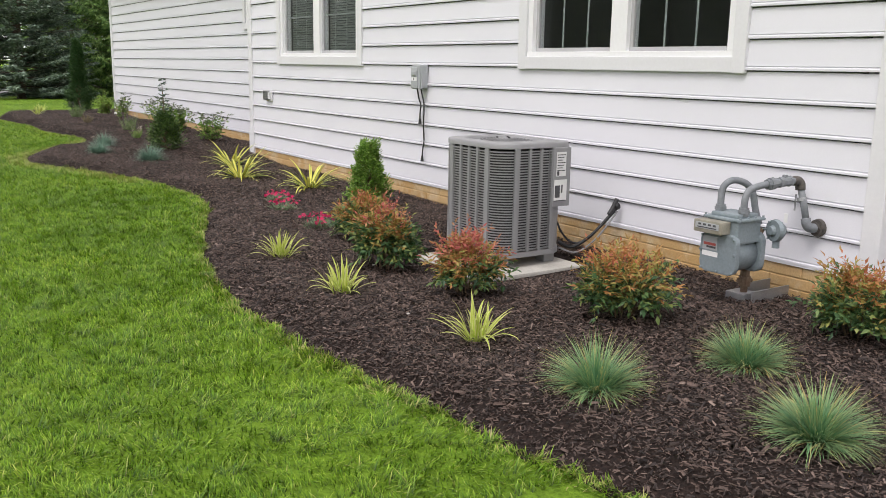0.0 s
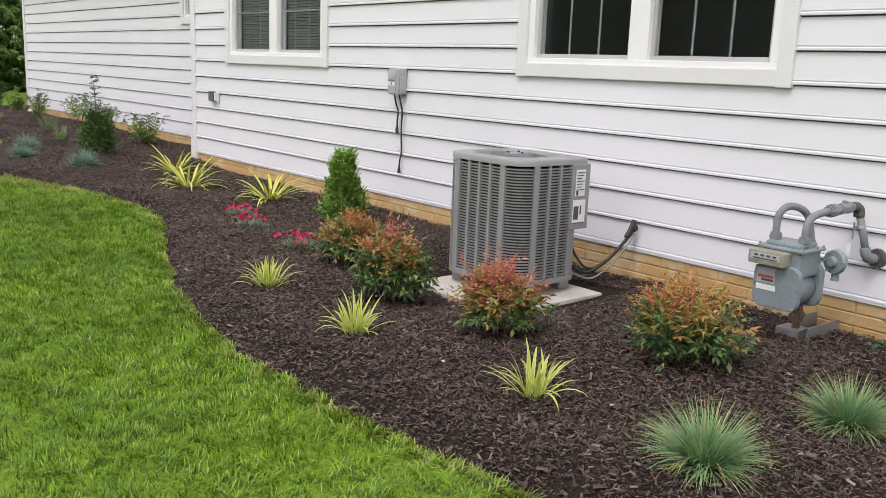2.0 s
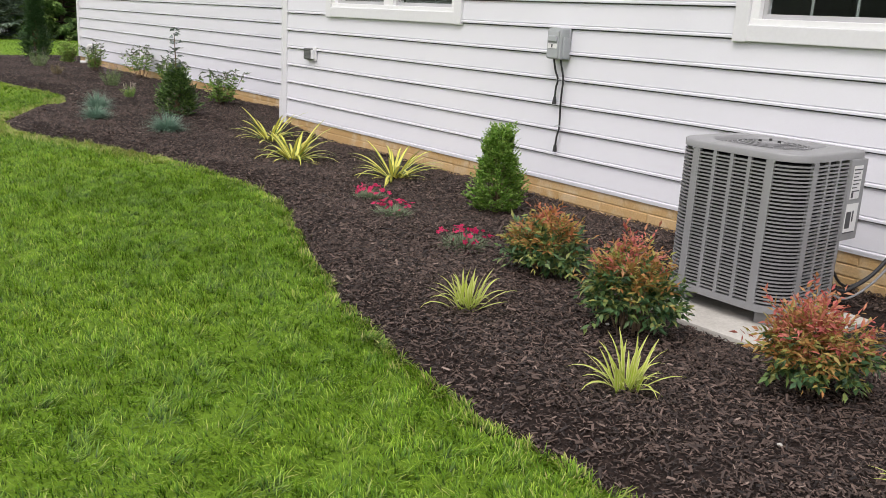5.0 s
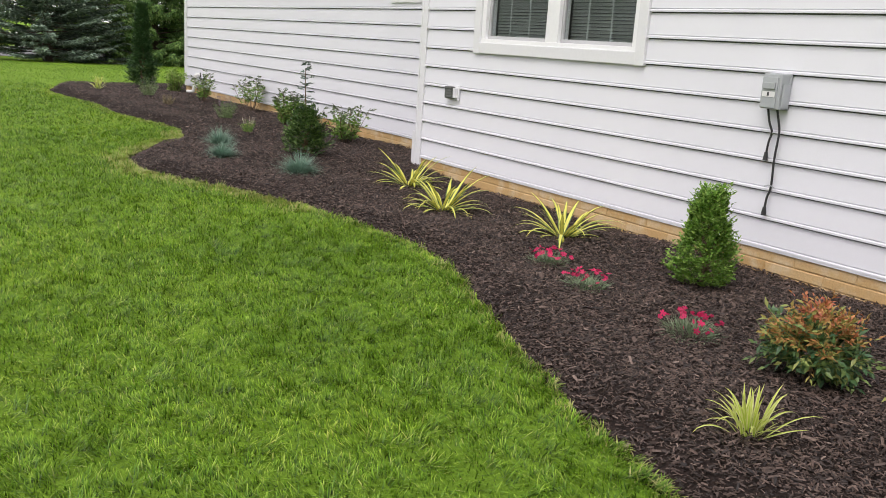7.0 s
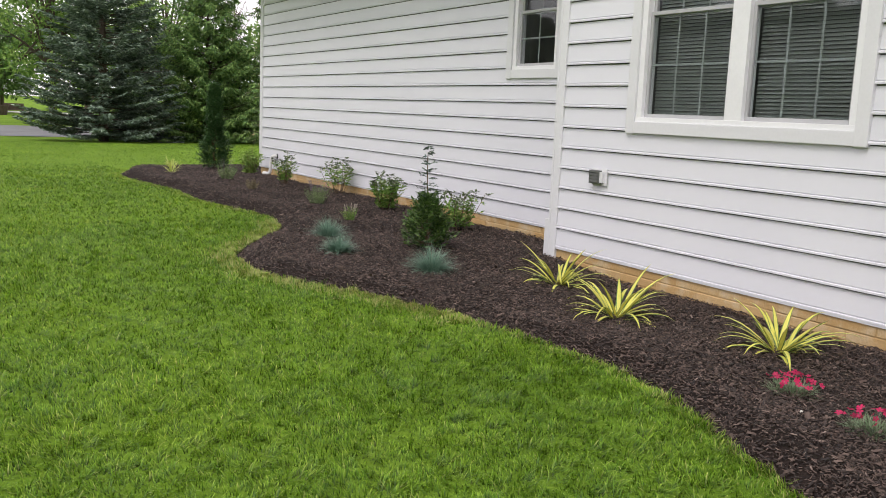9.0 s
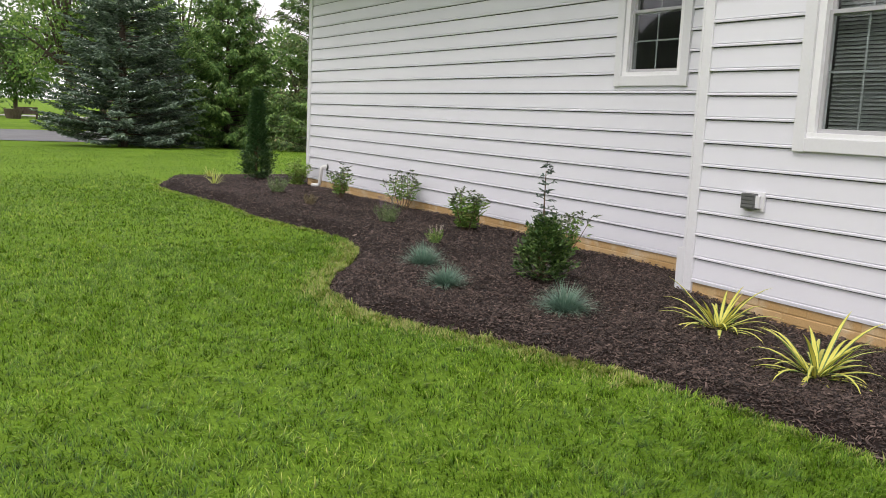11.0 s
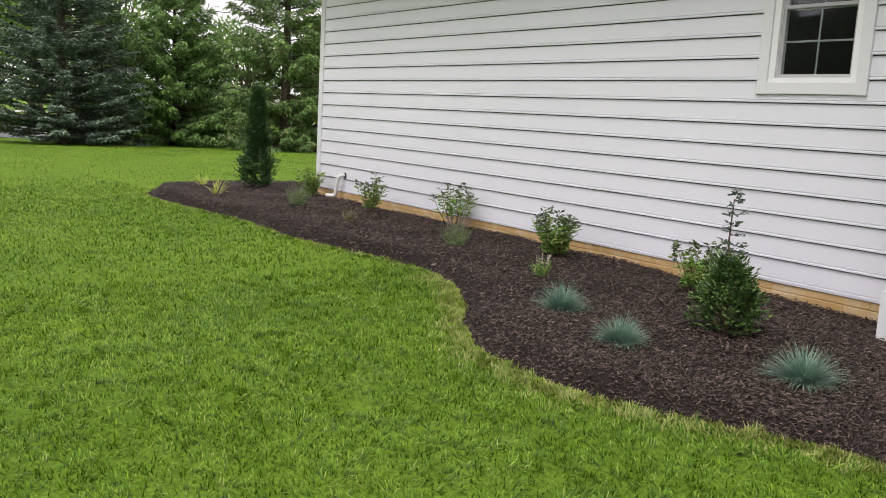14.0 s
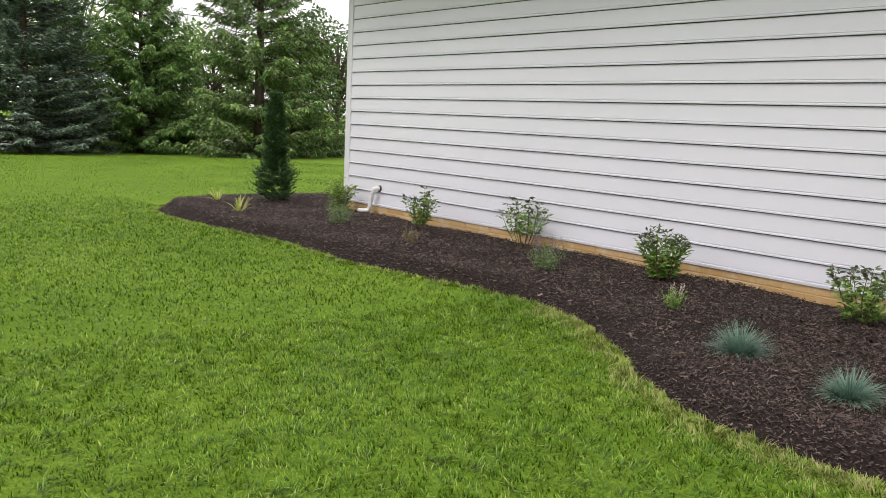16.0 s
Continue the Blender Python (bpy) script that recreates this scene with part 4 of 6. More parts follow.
# refrigerant and power lines to the wall
lines = thing("refrigerant_lines", (3.955, 4.68, 0.13), "black insulated lines from air conditioner to wall", "pipes")
for pts, rad, mat, nm, lab in (
        (((0, 0, 0.06), (0.10, -0.03, 0.02), (0.20, -0.10, 0.10), (0.30, -0.14, 0.21), (0.38, -0.145, 0.28)), 0.0105, BLACK, "insulated_line", "thick black foam insulated line"),
        (((0, 0.02, 0.04), (0.11, 0.0, -0.005), (0.22, -0.08, 0.085), (0.31, -0.125, 0.20), (0.39, -0.135, 0.265)), 0.005, COPPER, "liquid_line", "thin bare copper line"),
        (((0, 0.0, 0.02), (0.13, -0.04, -0.02), (0.23, -0.11, 0.07), (0.32, -0.15, 0.19), (0.39, -0.15, 0.26)), 0.0065, AC_GREY, "conduit", "grey flexible conduit"),
        (((0.0, 0.03, 0.20), (0.02, 0.0, 0.13), (0.08, -0.02, 0.06), (0.15, -0.05, 0.05), (0.24, -0.11, 0.13), (0.37, -0.145, 0.26)), 0.007, BLACK, "cable", "black control cable")):
    part(nm, tube(bmesh.new(), arc(pts), rad, 8), mat, lines, lab, True)
bm = bmesh.new()
rod(bm, (0.365, -0.145, 0.29), (0.392, -0.145, 0.30), 0.024, 0.028, 14)
tube(bm, arc([(0.32, -0.14, 0.24), (0.355, -0.143, 0.29), (0.385, -0.145, 0.345)]), [0.016] * 12 + [0.015], 10)
part("wall_boot", bm, BLACK, lines, "black rubber boot on the siding", True)

# ---- disconnect box with its loose cables ----
dis = thing("disconnect_box", (NEAR_X - 0.016, 7.07, 1.137), "grey electrical disconnect box with loose black cables", "electrical box")
part("backplate", boxed((-0.012, -0.072, -0.004), (0.0, 0.078, 0.214), 0.003), BOXGREY, dis)
part("body", boxed((-0.085, -0.062, 0.0), (-0.010, 0.068, 0.21), 0.008), BOXGREY, dis)
part("side_flange", boxed((-0.07, -0.078, 0.01), (-0.012, -0.063, 0.15), 0.004), BOXGREY, dis)
door = part("cover", boxed((-0.094, -0.040, 0.008), (-0.084, 0.066, 0.19), 0.004), BOXGREY, dis)
part("hasp", boxed((-0.106, -0.030, 0.118), (-0.092, 0.050, 0.158), 0.006), BOXGREY, door)
part("label", boxed((-0.0965, -0.032, 0.072), (-0.0935, 0.055, 0.105)), LABEL, door, "white rating label")
part("print_line", boxed((-0.098, 0.008, 0.078), (-0.0962, 0.020, 0.100)), INK, door)
for nm, pts in (("short_cable", ((-0.045, 0.035, 0.0), (-0.04, 0.015, -0.08), (-0.03, -0.005, -0.14), (-0.025, 0.012, -0.2), (-0.02, 0.022, -0.285))),
                ("long_cable", ((-0.045, -0.03, 0.0), (-0.04, -0.045, -0.06), (-0.028, -0.055, -0.14), (-0.024, -0.045, -0.3), (-0.02, -0.048, -0.47), (-0.02, -0.03, -0.54), (-0.022, -0.025, -0.62)))):
    cable = part(nm, tube(bmesh.new(), arc(pts), 0.007, 7), BLACK, dis, "loose black cable", True)
    e = Vector(pts[-1])
    bm = bmesh.new()
    rod(bm, e + Vector((0, 0, 0.02)), e - Vector((0, 0, 0.03)), 0.010, 0.016, 10)
    part("plug", bm, BLACK, cable)
for z, y in ((-0.145, -0.03), (-0.465, -0.045)):
    bm = bmesh.new()
    tube(bm, arc([(-0.026, y + 0.04, z - 0.006), (-0.036, y, z + 0.006), (-0.026, y - 0.03, z - 0.004)]), 0.004, 6)
    part("cable_clip", bm, BOXGREY, dis)

# ---- dryer vent hood ----
vent = thing("wall_vent", (NEAR_X - 0.016, 10.58, 0.90), "grey louvred vent hood with white flange", "vent")
part("flange", boxed((-0.014, -0.095, -0.012), (0.0, 0.090, 0.125), 0.004), TRIM, vent, "white mounting flange")
bm = boxed((-0.050, -0.035, 0.0), (-0.010, 0.085, 0.112), 0.006)
hood = part("hood", bm, VENTGREY, vent)
for k in range(4):
    part("slat", boxed((-0.056, -0.028, 0.012 + k * 0.026), (-0.049, 0.078, 0.030 + k * 0.026), 0.003), VENTGREY, hood)
part("flap", boxed((-0.040, -0.070, 0.01), (-0.012, -0.034, 0.10), 0.004), TRIM, vent)

# ---- gas meter ----
meter = thing("gas_meter", (4.10, 3.28, 0.10), "grey gas meter on a riser with painted pipes", "gas meter")
M0 = Vector((4.10, 3.28, 0.10))


def mp(x, y, z):
    return Vector((x, y, z)) - M0


def rounded_plate(x0, x1, y0, y1, z0, z1, r, steps=5):
    """A plate whose face looks down the x axis, with rounded corners."""
    bm = bmesh.new()
    loop = []
    for cy, cz, a0 in ((y1 - r, z1 - r, 0.0), (y0 + r, z1 - r, 0.5 * math.pi), (y0 + r, z0 + r, math.pi), (y1 - r, z0 + r, 1.5 * math.pi)):
        for k in range(steps + 1):
            a = a0 + 0.5 * math.pi * k / steps
            loop.append((cy + r * math.cos(a), cz + r * math.sin(a)))
    f = [bm.verts.new(mp(x0, y, z)) for y, z in loop]
    b = [bm.verts.new(mp(x1, y, z)) for y, z in loop]
    m = len(loop)
    bm.faces.new(f)
    bm.faces.new(b[::-1])
    for k in range(m):
        bm.faces.new((f[k], b[k], b[(k + 1) % m], f[(k + 1) % m]))
    bmesh.ops.recalc_face_normals(bm, faces=bm.faces[:])
    edges = [e for e in bm.edges if all(v in f for v in e.verts)]
    bmesh.ops.bevel(bm, geom=edges, offset=0.008, segments=2, affect="EDGES", profile=0.6)
    return bm


part("front_cover", rounded_plate(3.838, 3.872, 3.155, 3.392, 0.272, 0.492, 0.05), METER, meter, smooth=False)
part("rear_cover", rounded_plate(4.048, 4.085, 3.155, 3.392, 0.272, 0.492, 0.05), METER, meter)
bm = bmesh.new()
rod(bm, mp(3.868, 3.272, 0.372), mp(4.05, 3.272, 0.372), 0.098, 0.098, 24)
part("barrel", bm, METER, meter, smooth=True)
part("upper_case", boxed(mp(3.862, 3.172, 0.44), mp(4.055, 3.375, 0.565), 0.012), METER, meter)
part("top_flange", boxed(mp(3.850, 3.152, 0.562), mp(4.066, 3.398, 0.578), 0.010), METER, meter)
part("top_dome", boxed(mp(3.875, 3.185, 0.575), mp(4.04, 3.365, 0.600), 0.012), METER, meter)
for x in (3.862, 3.93, 3.99, 4.052):
    for y in (3.162, 3.388):
        bm = bmesh.new()
        rod(bm, mp(x, y, 0.57), mp(x, y, 0.588), 0.007, sides=6)
        part("bolt", bm, METER, meter)
for y, z in ((3.172, 0.29), (3.272, 0.283), (3.376, 0.29), (3.165, 0.39), (3.383, 0.39), (3.175, 0.472), (3.374, 0.472)):
    bm = bmesh.new()
    rod(bm, mp(3.828, y, z), mp(3.842, y, z), 0.007, sides=6)
    part("bolt", bm, METER, meter)
idx = part("index_case", boxed(mp(3.782, 3.215, 0.492), mp(3.86, 3.400, 0.560), 0.010), BRASS, meter, "yellowed clear index cover")
part("dial_plate", boxed(mp(3.779, 3.232, 0.515), mp(3.783, 3.385, 0.548)), BOXGREY, idx, "pale dial plate")
for k in range(4):
    part("dial_mark", boxed(mp(3.7772, 3.25 + k * 0.032, 0.533), mp(3.7795, 3.268 + k * 0.032, 0.543)), INK, idx)
part("print_line", boxed(mp(3.7772, 3.245, 0.520), mp(3.7795, 3.37, 0.525)), INK, idx)
part("label", boxed(mp(3.8355, 3.278, 0.395), mp(3.8385, 3.372, 0.470)), BOXGREY, meter, "printed meter badge")
part("print_block", boxed(mp(3.8338, 3.285, 0.420), mp(3.8360, 3.365, 0.434)), REDINK, meter)
part("print_block", boxed(mp(3.8338, 3.285, 0.405), mp(3.8360, 3.345, 0.416)), INK, meter)
part("label", boxed(mp(3.8355, 3.270, 0.360), mp(3.8385, 3.372, 0.386)), LABEL, meter, "white number sticker")
for y in (3.352, 3.200):
    bm = bmesh.new()
    rod(bm, mp(3.935, y, 0.59), mp(3.935, y, 0.632), 0.027, sides=12)
    rod(bm, mp(3.935, y, 0.604), mp(3.935, y, 0.620), 0.031, sides=8)
    part("collar", bm, PIPE, meter)
PR = 0.0185
part("inlet_pipe", tube(bmesh.new(), arc([mp(3.935, 3.352, 0.60), mp(3.935, 3.352, 0.70), mp(3.955, 3.342, 0.745), mp(4.0, 3.325, 0.762), mp(4.06, 3.30, 0.745), mp(4.10, 3.28, 0.70), mp(4.12, 3.265, 0.60), mp(4.13, 3.24, 0.52)]), PR, 12), PIPE, meter, "grey painted U pipe", True)
part("outlet_pipe", tube(bmesh.new(), arc([mp(3.935, 3.200, 0.60), mp(3.935, 3.200, 0.67), mp(3.955, 3.195, 0.72), mp(4.01, 3.18, 0.745), mp(4.12, 3.163, 0.757), mp(4.29, 3.140, 0.765)]), PR, 12), PIPE, meter, "grey painted outlet pipe", True)
bm = bmesh.new()
rod(bm, mp(4.07, 3.172, 0.752), mp(4.135, 3.161, 0.758), 0.028, 0.028, 8)
rod(bm, mp(4.09, 3.169, 0.754), mp(4.115, 3.164, 0.757), 0.034, 0.034, 8)
part("union", bm, PIPE, meter)
bm = bmesh.new()
rod(bm, mp(4.165, 3.157, 0.760), mp(4.225, 3.149, 0.764), 0.027, 0.027, 10)
rod(bm, mp(4.195, 3.153, 0.74), mp(4.195, 3.153, 0.80), 0.017, 0.014, 10)
rod(bm, mp(4.155, 3.158, 0.76), mp(4.170, 3.156, 0.76), 0.030, 0.030, 6)
rod(bm, mp(4.222, 3.149, 0.764), mp(4.237, 3.147, 0.764), 0.030, 0.030, 6)
part("valve", bm, PIPE, meter)
part("elbow", tube(bmesh.new(), arc([mp(4.262, 3.143, 0.764), mp(4.292, 3.139, 0.762), mp(4.308, 3.133, 0.745), mp(4.310, 3.130, 0.715)]), 0.027, 12), DARKIRON, meter, "worn iron elbow", True)
part("drop_pipe", tube(bmesh.new(), [mp(4.310, 3.130, 0.73), mp(4.308, 3.10, 0.64), mp(4.306, 3.075, 0.555)], PR, 12), PIPE, meter, "", True)
bm = bmesh.new()
rod(bm, mp(4.310, 3.118, 0.672), mp(4.309, 3.113, 0.655), 0.026, sides=10)
box(bm, mp(4.285, 3.135, 0.60), mp(4.291, 3.143, 0.69), 0.001)
part("tag_wire", bm, STEEL, meter, "small hanging seal tag")
part("elbow", tube(bmesh.new(), arc([mp(4.306, 3.078, 0.565), mp(4.307, 3.068, 0.53), mp(4.325, 3.058, 0.513), mp(4.37, 3.047, 0.511)]), 0.026, 12), PIPE, meter, "", True)
bm = bmesh.new()
rod(bm, mp(4.362, 3.047, 0.511), mp(4.386, 3.044, 0.511), 0.046, 0.05, 18)
rod(bm, mp(4.352, 3.049, 0.511), mp(4.366, 3.047, 0.511), 0.030, 0.030, 8)
part("wall_flange", bm, DARKIRON, meter, "dark rusty wall flange")
bm = bmesh.new()
rod(bm, mp(4.105, 3.133, 0.505), mp(4.128, 3.127, 0.505), 0.058, 0.062, 22)
rod(bm, mp(4.128, 3.127, 0.505), mp(4.160, 3.119, 0.505), 0.062, 0.040, 22)
rod(bm, mp(4.085, 3.138, 0.505), mp(4.107, 3.133, 0.505), 0.022, 0.03, 12)
rod(bm, mp(4.13, 3.125, 0.45), mp(4.13, 3.125, 0.41), 0.018, 0.020, 10)
reg = part("regulator", bm, METER, meter, "round regulator disc")
part("relief_tag", boxed(mp(4.13, 3.070, 0.555), mp(4.134, 3.090, 0.605), 0.001), LABEL, reg, "pale plastic tag")
for k in range(6):
    a = k * math.pi / 3
    bm = bmesh.new()
    rod(bm, mp(4.098, 3.133 + 0.052 * math.cos(a), 0.505 + 0.052 * math.sin(a)), mp(4.132, 3.125 + 0.052 * math.cos(a), 0.505 + 0.052 * math.sin(a)), 0.006, sides=6)
    part("bolt", bm, METER, reg)
part("riser", tube(bmesh.new(), [mp(4.10, 3.28, 0.02), mp(4.10, 3.28, 0.30), mp(4.105, 3.26, 0.40), mp(4.125, 3.22, 0.50)], 0.020, 12), RUST, meter, "brownish iron riser", True)
bm = bmesh.new()
rod(bm, mp(4.10, 3.28, 0.17), mp(4.10, 3.28, 0.225), 0.033, 0.033, 10)
rod(bm, mp(4.10, 3.28, 0.225), mp(4.10, 3.28, 0.27), 0.026, 0.026, 8)
rod(bm, mp(4.06, 3.295, 0.20), mp(4.14, 3.265, 0.20), 0.014, 0.014, 8)
part("stop_cock", bm, RUST, meter, "rusty shut-off cock")
bm = boxed(mp(4.065, 3.195, 0.085), mp(4.395, 3.203, 0.155), 0.002)
box(bm, mp(4.065, 3.195, 0.085), mp(4.395, 3.235, 0.092), 0.002)
part("bracket", bm, STEEL, meter, "galvanised angle bracket to the wall")
bm = boxed(mp(4.04, 3.235, 0.05), mp(4.16, 3.355, 0.135), 0.006)
part("clamp_block", bm, STEEL, meter, "galvanised clamp block")
bm = boxed(mp(4.15, 3.315, 0.08), mp(4.385, 3.322, 0.17), 0.002)
part("bracket", bm, STEEL, meter)

# ---- white drain pipe at the far corner ----
drain = thing("drain_pipe", (FAR_X, 19.67, 0.20), "white plastic drain elbow coming out of the wall", "pipe")
part("pipe", tube(bmesh.new(), arc([(0.0, -0.09, 0.36), (-0.07, -0.07, 0.36), (-0.10, -0.05, 0.33), (-0.105, -0.01, 0.2), (-0.11, 0.02, 0.08), (-0.13, 0.06, 0.055), (-0.17, 0.18, 0.05)], 5), 0.029, 12), PVC, drain, "", True)
bm = bmesh.new()
rod(bm, (-0.03, -0.085, 0.36), (-0.012, -0.088, 0.36), 0.043, 0.043, 16)
part("wall_collar", bm, BLACK, drain, "dark collar on the siding")
bm = bmesh.new()
rod(bm, (-0.102, -0.03, 0.27), (-0.104, -0.015, 0.22), 0.034, 0.034, 14)
part("coupling", bm, PVC, drain)

# ---- planting ----


def sprays(rng, org, way, run, per, leaf, width, splay=0.9, wild=0.35, up=(0, 0, 1), plain=False):
    """Leafy twigs: leaves set alternately along each twig, the last at its tip."""
    n = len(org)
    way = way / np.linalg.norm(way, axis=1, keepdims=True)
    side = np.cross(way, np.array(up, float))
    side /= np.linalg.norm(side, axis=1, keepdims=True) + 1e-6
    B, O, U = [], [], []
    for k in range(per):
        s = (k + 1) / per
        sg = 0.0 if k == per - 1 else (1 if k % 2 else -1)
        B.append(org + way * (run * s)[:, None])
        O.append(way + side * sg * splay + rng.normal(0, wild, (n, 3)))
        U.append(np.array(up, float) + rng.normal(0, 0.45, (n, 3)))
    B, O, U = (np.concatenate(a) for a in (B, O, U))
    m = len(B)
    return leaves(B, O, U, leaf * rng.uniform(0.7, 1.25, m), width * rng.uniform(0.75, 1.2, m), plain=plain)


def leaf_part(name, sets, mat, parent, label=""):
    V, T, k = [], [], 0
    for v, t in sets:
        V.append(v), T.append(t + k)
        k += len(v)
    return tagged(link_mesh(name, raw_mesh(name, np.concatenate(V), None, np.concatenate(T), [mat]), parent, label), kind="stuff")


def blade_part(name, sets, mat, parent, label=""):
    v, q, t = joined([s[:3] for s in sets])
    return tagged(link_mesh(name, raw_mesh(name, v, q, t, [mat], np.concatenate([s[3] for s in sets])), parent, label), kind="stuff")


def soil(x, y):
    return float(bed_z(x, y))


def fescue(x, y, r, h, mat, seed, label, n=1000):
    rng = np.random.default_rng(seed)
    p = thing("fescue_clump", (x, y, soil(x, y)), label, "ornamental grass", "fescue clumps in the bed")
    a = rng.uniform(0, 2 * np.pi, n)
    f = np.sqrt(rng.random(n))
    base = np.stack([np.cos(a) * f * r * 0.30, np.sin(a) * f * r * 0.30, np.full(n, 0.0)], 1)
    ln = (0.55 * r + 0.70 * h) * rng.uniform(0.5, 1.2, n)
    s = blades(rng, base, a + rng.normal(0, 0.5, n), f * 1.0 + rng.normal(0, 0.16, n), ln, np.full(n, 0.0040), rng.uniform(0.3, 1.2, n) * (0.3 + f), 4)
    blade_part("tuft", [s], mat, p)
    m = n // 9
    a = rng.uniform(0, 2 * np.pi, m)
    base = np.stack([np.cos(a) * r * 0.32, np.sin(a) * r * 0.32, np.full(m, 0.004)], 1)
    s = blades(rng, base, a, rng.uniform(1.0, 1.4, m), r * rng.uniform(0.4, 0.85, m), np.full(m, 0.0035), rng.uniform(0.1, 0.5, m), 3)
    blade_part("dry_skirt", [s], DRY, p, "dry tan lower blades")


for k, (x, y, r, h) in enumerate(((2.36, 2.63, 0.178, 0.18), (3.13, 2.52, 0.18, 0.15), (2.66, 1.87, 0.185, 0.165))):
    fescue(x, y, r, h, FESCUE, 20 + k, "blue-green fescue clump with tan blade tips")
for k, (x, y, r, h) in enumerate(((3.0, 10.93, 0.19, 0.17), (2.64, 11.93, 0.16, 0.13), (2.90, 12.74, 0.18, 0.16))):
    fescue(x, y, r, h, TEAL, 30 + k, "dense blue-teal fescue clump" if k != 1 else "small pale green fescue clump", 900)


def nandina(x, y, r, h, red, seed, label, share=0.55):
    rng = np.random.default_rng(seed)
    p = thing("nandina_shrub", (x, y, soil(x, y)), label, "shrub", "nandina shrubs in the bed")
    random.seed(seed)
    tips = []
    for k in range(16):
        a, f = rng.uniform(0, 2 * np.pi), math.sqrt(rng.random())
        tips.append(((0.05 * math.cos(a), 0.05 * math.sin(a), 0.0), (0.75 * r * f * math.cos(a), 0.75 * r * f * math.sin(a), h * (0.88 - 0.3 * f * f))))
    tagged(part("stemwork", stems(tips, 0.0045), STEM, p), kind="stuff")
    # a loose heap of fronds: feet on the stems, tips standing out unevenly past the outline
    n = 400
    d = unit(rng, n)
    d[:, 2] = np.abs(d[:, 2]) * 1.25 - 0.30
    rad = rng.uniform(0.12, 1.0, n) ** 0.5 * rng.uniform(0.82, 1.12, n)
    lump = 1 + 0.26 * np.sin(d[:, 0] * 4 + seed) * np.sin(d[:, 1] * 5 + 2 * seed)
    org = np.stack([d[:, 0] * r * 0.80, d[:, 1] * r * 0.80, d[:, 2] * h * 0.47], 1) * rad[:, None]
    org[:, 2] += h * 0.42
    waist = np.clip(0.34 + 1.05 * org[:, 2] / h, 0.34, 1.0)
    org[:, :2] *= (lump * waist)[:, None]
    org[:, 2] = np.maximum(org[:, 2] * (1 + 0.14 * np.sin(d[:, 0] * 7 + seed)), 0.03)
    way = np.stack([d[:, 0], d[:, 1], np.clip(d[:, 2], -0.1, 1) * 0.7 + 0.28], 1) + rng.normal(0, 0.42, (n, 3))
    level = org[:, 2] / h + rng.normal(0, 0.10, n)
    runs = rng.uniform(0.05, 0.13, n)
    for nm, sel, mat, ln, wd, lab in (("red_foliage", level > share + 0.16, red, 0.034, 0.0115, "reddish new leaflets on top"),
                                      ("bronze_foliage", (level > share - 0.07) & (level <= share + 0.16), NANDINA_BRONZE, 0.037, 0.0130, "orange-bronze leaflets"),
                                      ("green_foliage", level <= share - 0.07, NANDINA_GREEN, 0.044, 0.0195, "green older leaflets below")):
        leaf_part(nm, [sprays(rng, org[sel], way[sel] - (np.array([0, 0, 0.3]) if nm[0] == "g" else 0), runs[sel], 9, ln, wd, 0.9, 0.55)], mat, p, lab)


nandina(3.97, 2.52, 0.265, 0.33, NANDINA_RED, 41, "low nandina shrub, coppery above dark green leaves", 0.62)
nandina(3.18, 3.32, 0.31, 0.34, NANDINA_RED, 42, "mounded nandina shrub with copper-orange new growth", 0.56)
nandina(2.78, 4.10, 0.215, 0.34, NANDINA_CRIMSON, 43, "mounded nandina shrub with crimson new growth", 0.48)
nandina(2.75, 4.93, 0.215, 0.40, NANDINA_CRIMSON, 44, "nandina shrub, russet tips over broad green leaves", 0.62)
nandina(3.02, 5.72, 0.245, 0.305, NANDINA_RED, 45, "spreading nandina shrub with orange-bronze tips", 0.60)


def long_leaf(rng, length, width, lean, bend, turn, mats, stripe=0.0, segs=7, twist=0.0):
    """One strap leaf; with a stripe, two margins of the second material run along the first."""
    cols = (-1, -1 + stripe, 1 - stripe, 1) if stripe else (-1, 0, 1)
    V, al = [], []
    h = np.array([math.cos(turn), math.sin(turn), 0.0])
    side = np.array([-math.sin(turn), math.cos(turn), 0.0])
    p = h * 0.015
    for k in range(segs + 1):
        s = k / segs
        th = lean + bend * s * s
        d = math.sin(th) * h + math.cos(th) * np.array([0, 0, 1.0])
        nor = np.cross(side, d)
        w = 0.5 * width * (0.55 + 0.9 * min(s * 2.5, 1) * 0.5) * (1 - s ** 3 * 0.97)
        for c in cols:
            V.append(p + side * c * w + nor * abs(c) * w * 0.45)
            al.append(s)
        p = p + d * length / segs
    m = len(cols)
    Q, S = [], []
    for k in range(segs):
        for c in range(m - 1):
            Q.append((k * m + c, k * m + c + 1, (k + 1) * m + c + 1, (k + 1) * m + c))
            S.append(1 if stripe and c in (0, m - 2) else 0)
    return raw_mesh("leaf", V, Q, None, mats, al, True, S)


def strap_plant(name, x, y, n, length, width, leans, bends, mats, stripe, seed, label, category, group):
    rng = np.random.default_rng(seed)
    p = thing(name, (x, y, soil(x, y) - 0.005), label, category, group)
    for k in range(n):
        f = (k + 0.5) / n
        lean = leans[0] + (leans[1] - leans[0]) * f + rng.normal(0, 0.08)
        bend = rng.uniform(*bends) * (0.35 + f)
        me = long_leaf(rng, length * rng.uniform(0.6, 1.1), width * rng.uniform(0.8, 1.15), lean, bend, k * 2.399 + rng.normal(0, 0.25), mats, stripe)
        ob = link_mesh("leaf", me, p)
        ob.location = (rng.normal(0, 0.014), rng.normal(0, 0.014), 0)


